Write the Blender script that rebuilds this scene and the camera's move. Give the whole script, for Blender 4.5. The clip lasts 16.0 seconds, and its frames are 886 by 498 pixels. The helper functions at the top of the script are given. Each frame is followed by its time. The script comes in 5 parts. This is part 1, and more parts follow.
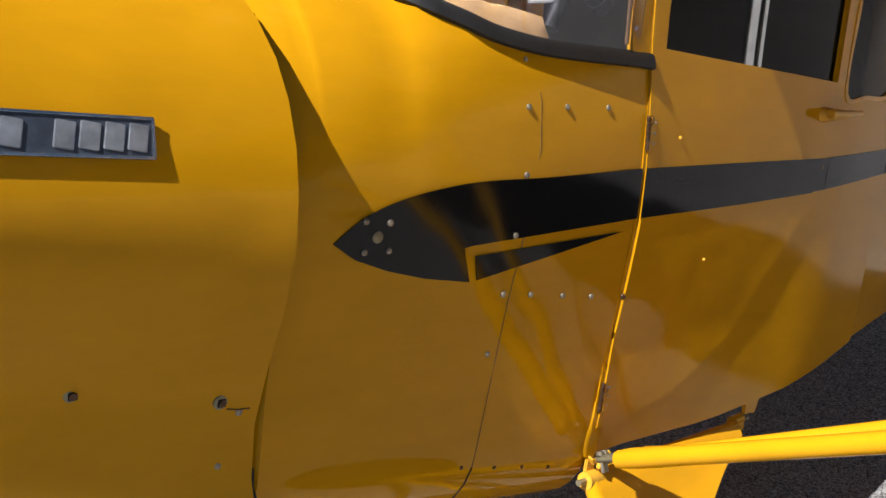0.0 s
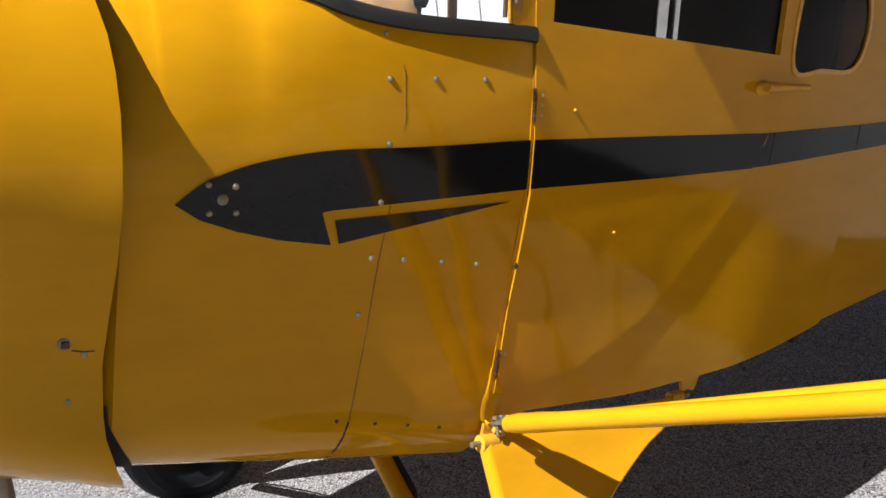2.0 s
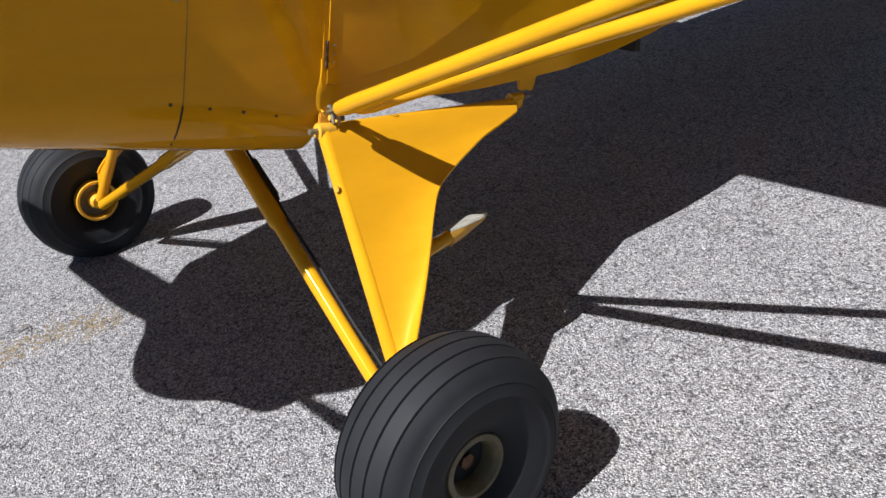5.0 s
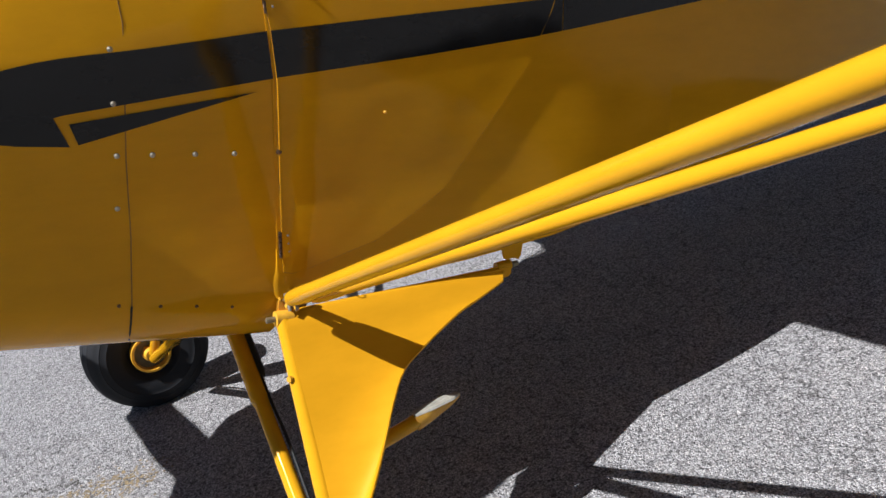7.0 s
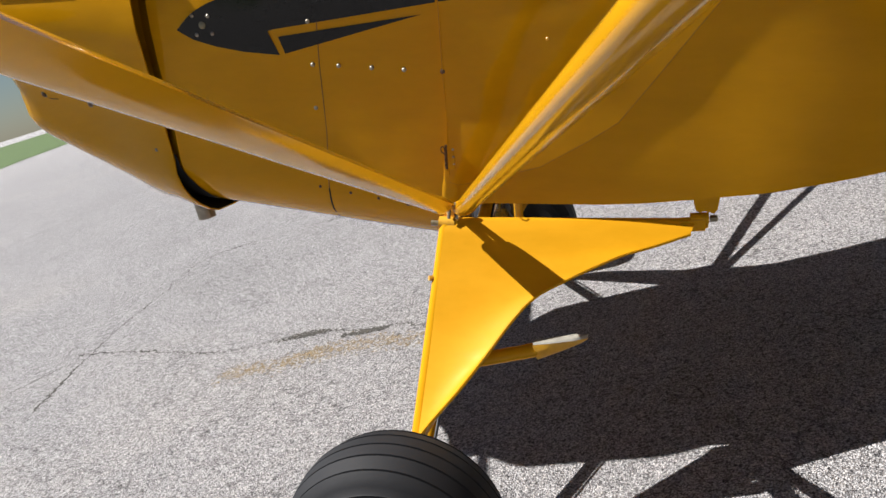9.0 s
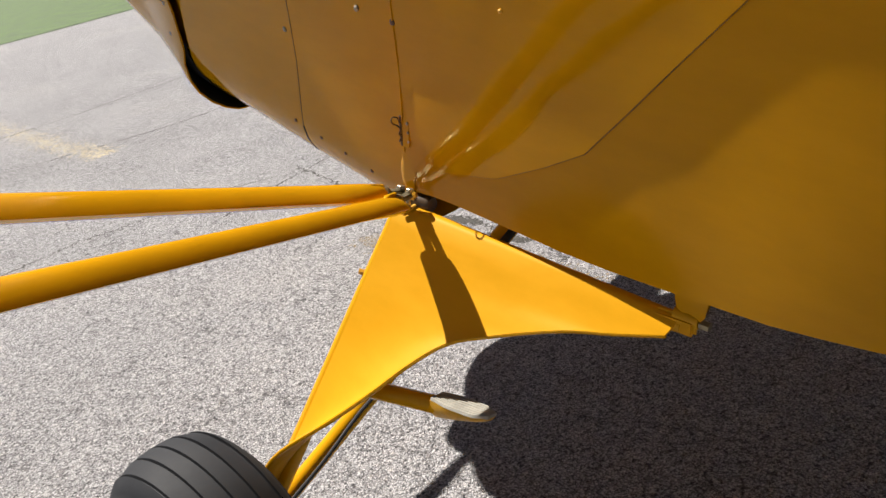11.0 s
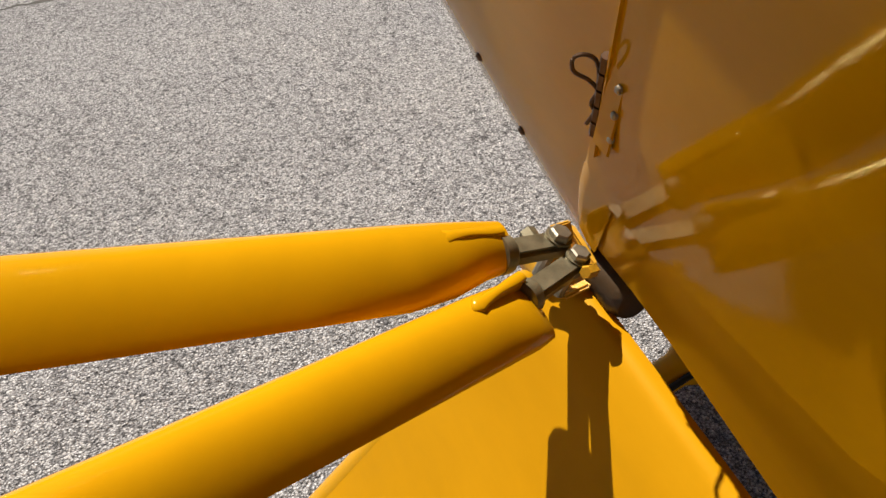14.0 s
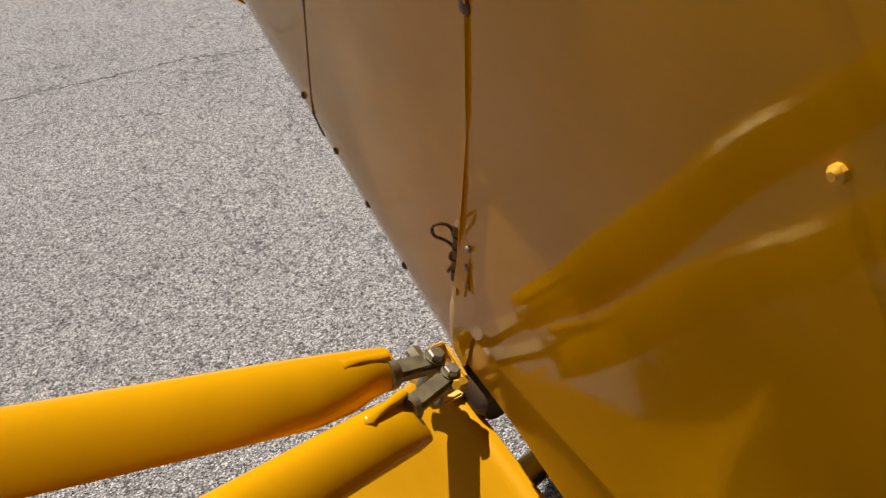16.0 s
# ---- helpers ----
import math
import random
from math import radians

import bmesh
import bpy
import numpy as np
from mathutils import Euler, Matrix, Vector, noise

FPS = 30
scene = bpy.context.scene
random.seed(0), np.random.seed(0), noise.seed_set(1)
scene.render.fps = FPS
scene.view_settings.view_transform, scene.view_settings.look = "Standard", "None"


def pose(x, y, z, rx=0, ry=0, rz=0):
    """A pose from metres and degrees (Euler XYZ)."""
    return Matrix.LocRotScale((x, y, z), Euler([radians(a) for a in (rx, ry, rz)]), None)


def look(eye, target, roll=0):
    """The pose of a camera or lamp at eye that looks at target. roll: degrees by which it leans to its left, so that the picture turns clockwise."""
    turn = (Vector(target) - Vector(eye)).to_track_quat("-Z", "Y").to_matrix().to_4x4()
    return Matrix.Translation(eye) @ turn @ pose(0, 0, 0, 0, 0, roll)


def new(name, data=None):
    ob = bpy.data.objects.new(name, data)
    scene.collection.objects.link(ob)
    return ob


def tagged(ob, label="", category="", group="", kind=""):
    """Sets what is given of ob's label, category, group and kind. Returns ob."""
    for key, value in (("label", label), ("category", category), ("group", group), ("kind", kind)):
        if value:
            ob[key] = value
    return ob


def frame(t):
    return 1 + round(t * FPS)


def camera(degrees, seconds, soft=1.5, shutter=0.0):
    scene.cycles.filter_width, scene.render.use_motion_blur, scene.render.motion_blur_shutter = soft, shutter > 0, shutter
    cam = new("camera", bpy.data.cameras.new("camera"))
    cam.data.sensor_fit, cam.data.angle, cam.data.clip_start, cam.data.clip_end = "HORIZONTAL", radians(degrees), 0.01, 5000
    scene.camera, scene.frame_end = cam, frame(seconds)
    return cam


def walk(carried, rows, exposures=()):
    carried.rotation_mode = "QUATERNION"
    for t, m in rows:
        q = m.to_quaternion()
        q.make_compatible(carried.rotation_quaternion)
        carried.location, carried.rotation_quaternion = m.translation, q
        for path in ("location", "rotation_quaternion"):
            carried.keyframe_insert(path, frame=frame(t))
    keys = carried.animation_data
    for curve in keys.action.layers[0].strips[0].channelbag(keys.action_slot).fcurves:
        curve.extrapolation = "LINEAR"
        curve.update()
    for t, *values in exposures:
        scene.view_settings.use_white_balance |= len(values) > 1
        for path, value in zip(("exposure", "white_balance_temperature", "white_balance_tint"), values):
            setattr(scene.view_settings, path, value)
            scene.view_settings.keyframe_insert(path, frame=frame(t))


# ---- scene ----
cam = camera(55.3, 16.0)
PATH = [
    (0, (-0.999, -0.817, 1.463), (0.274, 0.62, 0.902), -6.2),
    (0.5, (-0.953, -0.911, 1.455), (0.316, 0.547, 0.944), -7.6),
    (1, (-0.923, -0.963, 1.49), (0.394, 0.502, 1.148), -7.8),
    (1.5, (-0.821, -0.988, 1.472), (0.41, 0.543, 1.096), -7.9),
    (2, (-0.766, -1.094, 1.415), (0.296, 0.502, 0.845), -7.3),
    (2.2, (-0.752, -1.183, 1.356), (0.26, 0.432, 0.749), -7.1),
    (2.5, (-0.724, -1.243, 1.315), (0.225, 0.357, 0.582), -5.9),
    (3, (-0.745, -1.272, 1.249), (0.171, 0.272, 0.368), -5.1),
    (5.5, (-0.736, -1.409, 1.211), (0.286, 0.016, 0.251), -11.0),
    (6, (-0.605, -1.434, 1.272), (0.457, 0.03, 0.419), -10.5),
    (6.2, (-0.578, -1.44, 1.285), (0.475, 0.044, 0.455), -10.8),
    (6.5, (-0.522, -1.447, 1.288), (0.479, 0.084, 0.48), -12.1),
    (7, (-0.356, -1.509, 1.265), (0.456, 0.181, 0.57), -15.3),
    (7.5, (-0.196, -1.695, 1.246), (0.227, 0.18, 0.691), -18.0),
    (8, (-0.046, -1.744, 1.166), (-0.045, 0.191, 0.662), -18.1),
    (8.5, (0.243, -1.741, 1.087), (-0.077, 0.163, 0.567), -18.3),
    (10.8, (0.977, -0.954, 1.1), (-0.298, 0.413, 0.388), -11.6),
    (11, (0.992, -0.898, 1.105), (-0.336, 0.399, 0.362), -11.7),
    (11.5, (0.948, -0.76, 1.093), (-0.506, 0.371, 0.314), -12.1),
    (12, (0.87, -0.616, 1.084), (-0.653, 0.394, 0.269), -12.0),
    (12.5, (0.783, -0.464, 1.053), (-0.773, 0.38, 0.122), -9.4),
    (13, (0.625, -0.336, 1.035), (-0.94, 0.303, -0.033), -8.4),
    (13.5, (0.438, -0.266, 1.024), (-1.094, 0.306, -0.127), -7.9),
    (14, (0.346, -0.223, 0.987), (-1.122, 0.396, -0.223), -4.9),
    (14.5, (0.33, -0.192, 0.969), (-1.096, 0.447, -0.28), -3.8),
    (15, (0.334, -0.184, 0.966), (-1.08, 0.471, -0.288), -4.4),
    (15.5, (0.354, -0.186, 0.98), (-1.083, 0.526, -0.214), -4.0),
    (16, (0.425, -0.241, 1.078), (-1.036, 0.619, 0.017), -3.1),
]
walk(cam, [(t, look(eye, target, roll)) for t, eye, target, roll in PATH], [
    (0, 0.88, 6350, 10), (1.5, 0.94, 6350, 10), (2, 0.98, 6250, 10), (2.5, 1.06, 6050, 10), (3, 0.92, 6000, 10), (5.5, 0.80, 5950, 10), (7, 0.74, 5950, 10),
    (8.5, 0.90, 6250, 10), (10.8, 0.94, 6650, 10), (12, 0.86, 6750, 10), (13.5, 0.62, 6900, 10), (14.5, 0.58, 7000, 10), (16, 0.50, 7000, 10)])

# ---- world, sun, exposure ----
SHIFT = (0.67, 0.055)          # ground shift of a shadow per metre of height
world = bpy.data.worlds.new("sky")
scene.world = world
world.use_nodes = True
wn = world.node_tree
sky = wn.nodes.new("ShaderNodeTexSky")
sky.sky_type = "NISHITA"
sky.sun_disc = False
sky.ozone_density = 4.0
sky.dust_density = 0.3
sky.sun_elevation = math.atan(1 / math.hypot(*SHIFT))
sky.sun_rotation = math.atan2(-SHIFT[0], -SHIFT[1])
wn.links.new(sky.outputs[0], wn.nodes["Background"].inputs[0])
wn.nodes["Background"].inputs[1].default_value = 0.026
sun = new("sun", bpy.data.lights.new("sun", "SUN"))
sun.data.energy, sun.data.angle, sun.data.color = 5.0, radians(0.53), (1.0, 0.962, 0.915)
sun.matrix_world = look((-6, 0, 9), (-6 + SHIFT[0], SHIFT[1], 8))


# ---- materials ----
def nodes_of(name):
    m = bpy.data.materials.new(name)
    m.use_nodes = True
    return m, m.node_tree.nodes, m.node_tree.links, m.node_tree.nodes["Principled BSDF"]


def coords(n, l, scale=(1, 1, 1)):
    tc = n.new("ShaderNodeTexCoord")
    mp = n.new("ShaderNodeMapping")
    mp.inputs["Scale"].default_value = scale
    l.new(tc.outputs["Object"], mp.inputs["Vector"])
    return mp.outputs["Vector"]


def noise_tex(n, l, vec, scale, detail=3.0, rough=0.55):
    t = n.new("ShaderNodeTexNoise")
    t.inputs["Scale"].default_value, t.inputs["Detail"].default_value, t.inputs["Roughness"].default_value = scale, detail, rough
    l.new(vec, t.inputs["Vector"])
    return t.outputs["Fac"]


def ramp(n, l, fac, stops):
    r = n.new("ShaderNodeValToRGB")
    e = r.color_ramp.elements
    while len(e) < len(stops):
        e.new(0.5)
    for k, (p, c) in enumerate(stops):
        e[k].position, e[k].color = p, (*c, 1)
    l.new(fac, r.inputs[0])
    return r.outputs["Color"]


def bump(n, l, height, strength, distance, normal=None):
    b = n.new("ShaderNodeBump")
    b.inputs["Strength"].default_value, b.inputs["Distance"].default_value = strength, distance
    l.new(height, b.inputs["Height"])
    if normal is not None:
        l.new(normal, b.inputs["Normal"])
    return b.outputs["Normal"]


def simple(name, color, rough=0.5, metal=0.0, vary=0.25, scale=14.0, relief=0.15, dist=0.002, coat=0.0, spec=0.5):
    """Colour with blotches and fine grain, worn roughness and a fine relief."""
    m, n, l, p = nodes_of(name)
    v = coords(n, l)
    a = noise_tex(n, l, v, scale, 5)
    lo, hi = [c * (1 - vary) for c in color], [min(1, c * (1 + vary)) for c in color]
    l.new(ramp(n, l, a, [(0.3, lo), (0.7, hi)]), p.inputs["Base Color"])
    fine = noise_tex(n, l, v, scale * 12, 3)
    r = n.new("ShaderNodeMapRange")
    r.inputs["To Min"].default_value, r.inputs["To Max"].default_value = max(0.02, rough * 0.75), min(1, rough * 1.25)
    l.new(a, r.inputs["Value"])
    l.new(r.outputs[0], p.inputs["Roughness"])
    p.inputs["Metallic"].default_value = metal
    p.inputs["Coat Weight"].default_value = coat
    p.inputs["Coat Roughness"].default_value = 0.05
    p.inputs["Specular IOR Level"].default_value = spec
    if relief:
        l.new(bump(n, l, fine, relief, dist), p.inputs["Normal"])
    return m


def paint(name, color, rough, wave, wave_scale, gloss=0.5, tint=(1.0, 0.88, 0.36)):
    """Glossy aircraft enamel: slow waves of the panel, faint orange peel and dust."""
    m, n, l, p = nodes_of(name)
    v = coords(n, l)
    slow = noise_tex(n, l, v, wave_scale, 2)
    peel = noise_tex(n, l, v, 260.0, 2)
    dirt = noise_tex(n, l, coords(n, l, (3, 3, 9)), 2.2, 6, 0.65)
    l.new(ramp(n, l, dirt, [(0.25, [c * 0.88 for c in color]), (0.6, color), (0.85, [min(1, c * 1.04 + 0.006) for c in color])]), p.inputs["Base Color"])
    r = n.new("ShaderNodeMapRange")
    r.inputs["To Min"].default_value, r.inputs["To Max"].default_value = rough * 0.6, rough * 1.7
    l.new(dirt, r.inputs["Value"])
    l.new(r.outputs[0], p.inputs["Roughness"])
    first = bump(n, l, slow, 0.5, wave)
    l.new(bump(n, l, peel, 0.08, 0.0004, first), p.inputs["Normal"])
    p.inputs["Specular IOR Level"].default_value = gloss
    p.inputs["Specular Tint"].default_value = (*tint, 1)
    return m


def glass_mat(name, color, rough=0.0):
    m, n, l, p = nodes_of(name)
    p.inputs["Base Color"].default_value = (*color, 1)
    p.inputs["Transmission Weight"].default_value = 1.0
    p.inputs["Roughness"].default_value = rough
    p.inputs["IOR"].default_value = 1.45
    return m


CUB = (0.54, 0.252, 0.0030)
YELLOW = paint("yellow_enamel_sheet", CUB, 0.06, 0.014, 3.2, 0.32)
YELLOW_FABRIC = paint("yellow_doped_fabric", CUB, 0.12, 0.012, 2.4, 0.26)
YELLOW_WING = paint("yellow_wing_fabric", CUB, 0.40, 0.004, 2.4, 0.15)
YELLOW_TUBE = paint("yellow_enamel_tube", (0.61, 0.296, 0.006), 0.11, 0.001, 9.0, 0.42)
YELLOW_MATT = paint("yellow_fairing_paint", (0.62, 0.292, 0.006), 0.42, 0.001, 9.0, 0.2)
YELLOW_WORN = simple("yellow_brushed_paint", (0.64, 0.33, 0.024), 0.35, vary=0.18, scale=40, relief=0.4, dist=0.001)
BLACK_PAINT = paint("black_enamel", (0.008, 0.0075, 0.007), 0.07, 0.012, 3.0, 0.26, (1, 1, 1))
RUBBER = simple("tyre_rubber", (0.0095, 0.0100, 0.0122), 0.72, vary=0.35, scale=9, relief=0.3, dist=0.0008, spec=0.35)
SEAL = simple("black_rubber_seal", (0.005, 0.005, 0.0055), 0.60, vary=0.3, scale=30, relief=0.2)
TUBE_BLACK = simple("black_tube", (0.004, 0.0045, 0.007), 0.60, vary=0.3, scale=20, relief=0.05, spec=0.15)
STEEL = simple("plated_steel", (0.34, 0.30, 0.23), 0.45, metal=0.85, vary=0.25, scale=60, relief=0.2, dist=0.0006)
OLIVE_STEEL = simple("oiled_steel_fork", (0.22, 0.19, 0.12), 0.42, metal=0.6, vary=0.35, scale=70, relief=0.3, dist=0.0006)
RUSTY = simple("browned_wire", (0.10, 0.055, 0.03), 0.45, metal=0.7, vary=0.4, scale=120, relief=0.2, dist=0.0004)
CHROME = simple("dull_chrome", (0.60, 0.60, 0.58), 0.22, metal=1.0, vary=0.15, scale=40, relief=0.05)
BADGE_DARK = simple("badge_blue_black", (0.035, 0.045, 0.065), 0.45, vary=0.3, scale=50)
BADGE_SILVER = simple("brushed_badge_metal", (0.42, 0.44, 0.47), 0.4, metal=0.8, vary=0.2, scale=60)
OLIVE_PAINT = simple("olive_wheel_paint", (0.12, 0.10, 0.05), 0.5, vary=0.3, scale=40, relief=0.3)
EXHAUST = simple("exhaust_steel", (0.30, 0.26, 0.21), 0.40, metal=0.9, vary=0.35, scale=25, relief=0.3)
SUEDE = simple("tan_glareshield", (0.34, 0.20, 0.080), 0.85, vary=0.22, scale=16, relief=0.5)
CABIN = simple("cabin_lining", (0.024, 0.017, 0.012), 0.85, vary=0.35, scale=10)
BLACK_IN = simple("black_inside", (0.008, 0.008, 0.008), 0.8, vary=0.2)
STEP_TREAD = simple("ribbed_rubber_tread", (0.30, 0.285, 0.24), 0.75, vary=0.2, scale=60, relief=0.3)
PLUSH = simple("brown_plush", (0.065, 0.034, 0.026), 0.9, vary=0.5, scale=35, relief=0.8, dist=0.004)
WHITE_PLASTIC = simple("translucent_cup", (0.30, 0.295, 0.28), 0.4, vary=0.08)
HANGAR_WHITE = simple("white_sheet_metal", (0.78, 0.79, 0.80), 0.45, vary=0.06, scale=2)
HANGAR_BLUE = simple("blue_sheet_metal", (0.05, 0.13, 0.30), 0.45, vary=0.15, scale=2)
SEAM = simple("dark_lap_joint", (0.20, 0.090, 0.006), 0.5, vary=0.4, scale=30)
CLEAR = glass_mat("clear_acrylic", (0.93, 0.93, 0.98))
CLEAR.node_tree.nodes["Principled BSDF"].inputs["Transmission Weight"].default_value = 0.996
SMOKED = glass_mat("tinted_acrylic", (0.22, 0.20, 0.17))
SMOKED.node_tree.nodes["Principled BSDF"].inputs["IOR"].default_value = 1.16


def asphalt_mat():
    """Worn asphalt with pale stone chips."""
    m, n, l, p = nodes_of("worn_asphalt")
    tc = n.new("ShaderNodeTexCoord")
    v = tc.outputs["Object"]

    def cells(scale):
        t = n.new("ShaderNodeTexVoronoi")
        t.inputs["Scale"].default_value = scale
        l.new(v, t.inputs["Vector"])
        return t

    big, small = cells(235.0), cells(500.0)
    sep = n.new("ShaderNodeSeparateColor")
    l.new(big.outputs["Color"], sep.inputs[0])
    sep2 = n.new("ShaderNodeSeparateColor")
    l.new(small.outputs["Color"], sep2.inputs[0])
    stone = ramp(n, l, sep.outputs[0], [(0.0, (0.10, 0.10, 0.10)), (0.22, (0.40, 0.392, 0.398)), (0.65, (0.62, 0.606, 0.612)), (1.0, (0.95, 0.935, 0.94))])
    chip = ramp(n, l, sep2.outputs[0], [(0.0, (0.14, 0.14, 0.14)), (0.5, (0.50, 0.49, 0.494)), (1.0, (0.88, 0.865, 0.87))])
    mix = n.new("ShaderNodeMix")
    mix.data_type = "RGBA"
    mix.inputs[0].default_value = 0.40
    l.new(stone, mix.inputs[6])
    l.new(chip, mix.inputs[7])
    crev = n.new("ShaderNodeTexVoronoi")
    crev.feature = "DISTANCE_TO_EDGE"
    crev.inputs["Scale"].default_value = 150.0
    wob = n.new("ShaderNodeTexNoise")
    wob.inputs["Scale"].default_value, wob.inputs["Detail"].default_value = 260.0, 2.0
    l.new(v, wob.inputs["Vector"])
    push = n.new("ShaderNodeVectorMath")
    push.operation = "MULTIPLY_ADD"
    l.new(wob.outputs["Color"], push.inputs[0])
    push.inputs[1].default_value = (0.006, 0.006, 0.006)
    l.new(v, push.inputs[2])
    l.new(push.outputs[0], crev.inputs["Vector"])
    creases = ramp(n, l, crev.outputs["Distance"], [(0.02, (0.10, 0.095, 0.095)), (0.13, (1, 1, 1))])
    deep = ramp(n, l, noise_tex(n, l, v, 75.0, 2), [(0.40, (0.15, 0.15, 0.15)), (0.62, (1, 1, 1))])
    gap = ramp(n, l, big.outputs["Distance"], [(0.40, (1, 1, 1)), (0.78, (0.42, 0.41, 0.41))])
    mul = n.new("ShaderNodeMix")
    mul.data_type, mul.blend_type = "RGBA", "MULTIPLY"
    mul.inputs[0].default_value = 1.0
    l.new(mix.outputs[2], mul.inputs[6])
    l.new(gap, mul.inputs[7])
    cut = n.new("ShaderNodeMix")
    cut.data_type, cut.blend_type = "RGBA", "MULTIPLY"
    l.new(deep, cut.inputs[0])
    l.new(mul.outputs[2], cut.inputs[6])
    l.new(creases, cut.inputs[7])
    pit = cells(150.0)
    sep3 = n.new("ShaderNodeSeparateColor")
    l.new(pit.outputs["Color"], sep3.inputs[0])
    pits = ramp(n, l, sep3.outputs[1], [(0.05, (0.22, 0.21, 0.22)), (0.14, (0.94, 0.94, 0.94)), (0.84, (1.0, 1.0, 1.0)), (0.96, (1.25, 1.22, 1.18))])
    worn = n.new("ShaderNodeMix")
    worn.data_type, worn.blend_type = "RGBA", "MULTIPLY"
    worn.inputs[0].default_value = 0.8
    l.new(cut.outputs[2], worn.inputs[6])
    l.new(pits, worn.inputs[7])
    # crazing: fine wandering cracks in the binder
    warp = n.new("ShaderNodeTexNoise")
    warp.inputs["Scale"].default_value, warp.inputs["Detail"].default_value = 22.0, 3.0
    l.new(v, warp.inputs["Vector"])
    shift = n.new("ShaderNodeVectorMath")
    shift.operation = "MULTIPLY_ADD"
    l.new(warp.outputs["Color"], shift.inputs[0])
    shift.inputs[1].default_value = (0.07, 0.07, 0.07)
    l.new(v, shift.inputs[2])
    web = n.new("ShaderNodeTexVoronoi")
    web.feature = "DISTANCE_TO_EDGE"
    web.inputs["Scale"].default_value = 13.0
    l.new(shift.outputs[0], web.inputs["Vector"])
    lines = ramp(n, l, web.outputs["Distance"], [(0.0, (0.30, 0.29, 0.29)), (0.045, (1, 1, 1))])
    patchy = ramp(n, l, noise_tex(n, l, v, 2.6, 4), [(0.36, (0, 0, 0)), (0.62, (1, 1, 1))])
    craze = n.new("ShaderNodeMix")
    craze.data_type, craze.blend_type = "RGBA", "MULTIPLY"
    l.new(patchy, craze.inputs[0])
    l.new(worn.outputs[2], craze.inputs[6])
    l.new(lines, craze.inputs[7])
    wide = noise_tex(n, l, v, 0.55, 6, 0.6)
    blot = ramp(n, l, wide, [(0.3, (0.86, 0.85, 0.84)), (0.55, (1.0, 0.99, 0.98)), (0.75, (1.08, 1.05, 1.0))])
    mul2 = n.new("ShaderNodeMix")
    mul2.data_type, mul2.blend_type = "RGBA", "MULTIPLY"
    mul2.inputs[0].default_value = 1.0
    l.new(craze.outputs[2], mul2.inputs[6])
    l.new(blot, mul2.inputs[7])
    l.new(mul2.outputs[2], p.inputs["Base Color"])
    p.inputs["Roughness"].default_value = 0.88
    first = bump(n, l, big.outputs["Distance"], 1.0, -0.007)
    l.new(bump(n, l, small.outputs["Distance"], 0.35, -0.003, first), p.inputs["Normal"])
    return m


ASPHALT = asphalt_mat()
CRACK = simple("crack_dirt", (0.055, 0.050, 0.042), 0.95, vary=0.4, scale=40, relief=0.6)
STAIN = simple("ochre_stain", (0.24, 0.18, 0.10), 0.9, vary=0.35, scale=30, relief=0.4)
GRASS_MAT = simple("mown_grass", (0.06, 0.10, 0.022), 0.9, vary=0.45, scale=1.5, relief=0.8, dist=0.02)
GRASS_DRY = simple("dry_tuft", (0.32, 0.31, 0.17), 0.8, vary=0.4, scale=30, relief=0)


# ---- mesh helpers ----
PITCH, FIT_Z, MID = 13.5, 0.676, 0.485       # nose-up angle, height of the strut fitting, centre plane
HULL = pose(0, 0, FIT_Z, 0, PITCH, 0)


def hull(u, v, w):
    """World place of a point given aft, inboard and up from the strut fitting."""
    return HULL @ Vector((u, v, w))


def unhull(x, y, z):
    return HULL.inverted() @ Vector((x, y, z))


def part(name, bm, material, parent, label="", smooth=True, angle=35):
    me = bpy.data.meshes.new(name)
    bmesh.ops.recalc_face_normals(bm, faces=bm.faces)
    bm.to_mesh(me)
    bm.free()
    for mat in (material if isinstance(material, (list, tuple)) else [material]):
        me.materials.append(mat)
    if smooth:
        me.shade_smooth()
        me.set_sharp_from_angle(angle=radians(angle))
    ob = new(name, me)
    ob.parent = parent
    return tagged(ob, label)


def empty(name, m, label, category, group="", kind=""):
    ob = new(name)
    ob.empty_display_size = 0.05
    ob.matrix_world = m
    return tagged(ob, label, category, group, kind)


def loft(rings, bm=None, closed=False, cap=False):
    """Skin over rings of equally many points."""
    bm = bm or bmesh.new()
    rows = [[bm.verts.new(p) for p in r] for r in rings]
    k = len(rings[0])
    for a, b in zip(rows, rows[1:]):
        for i in range(k if closed else k - 1):
            j = (i + 1) % k
            bm.faces.new((a[i], a[j], b[j], b[i]))
    if cap:
        bm.faces.new(rows[0][::-1])
        bm.faces.new(rows[-1])
    return bm


def frame_at(direction, side=None):
    d = Vector(direction).normalized()
    s = Vector(side) if side is not None else (Vector((0, 0, 1)) if abs(d.z) < 0.9 else Vector((1, 0, 0)))
    s = (s - d * s.dot(d)).normalized()
    return d, s, d.cross(s)


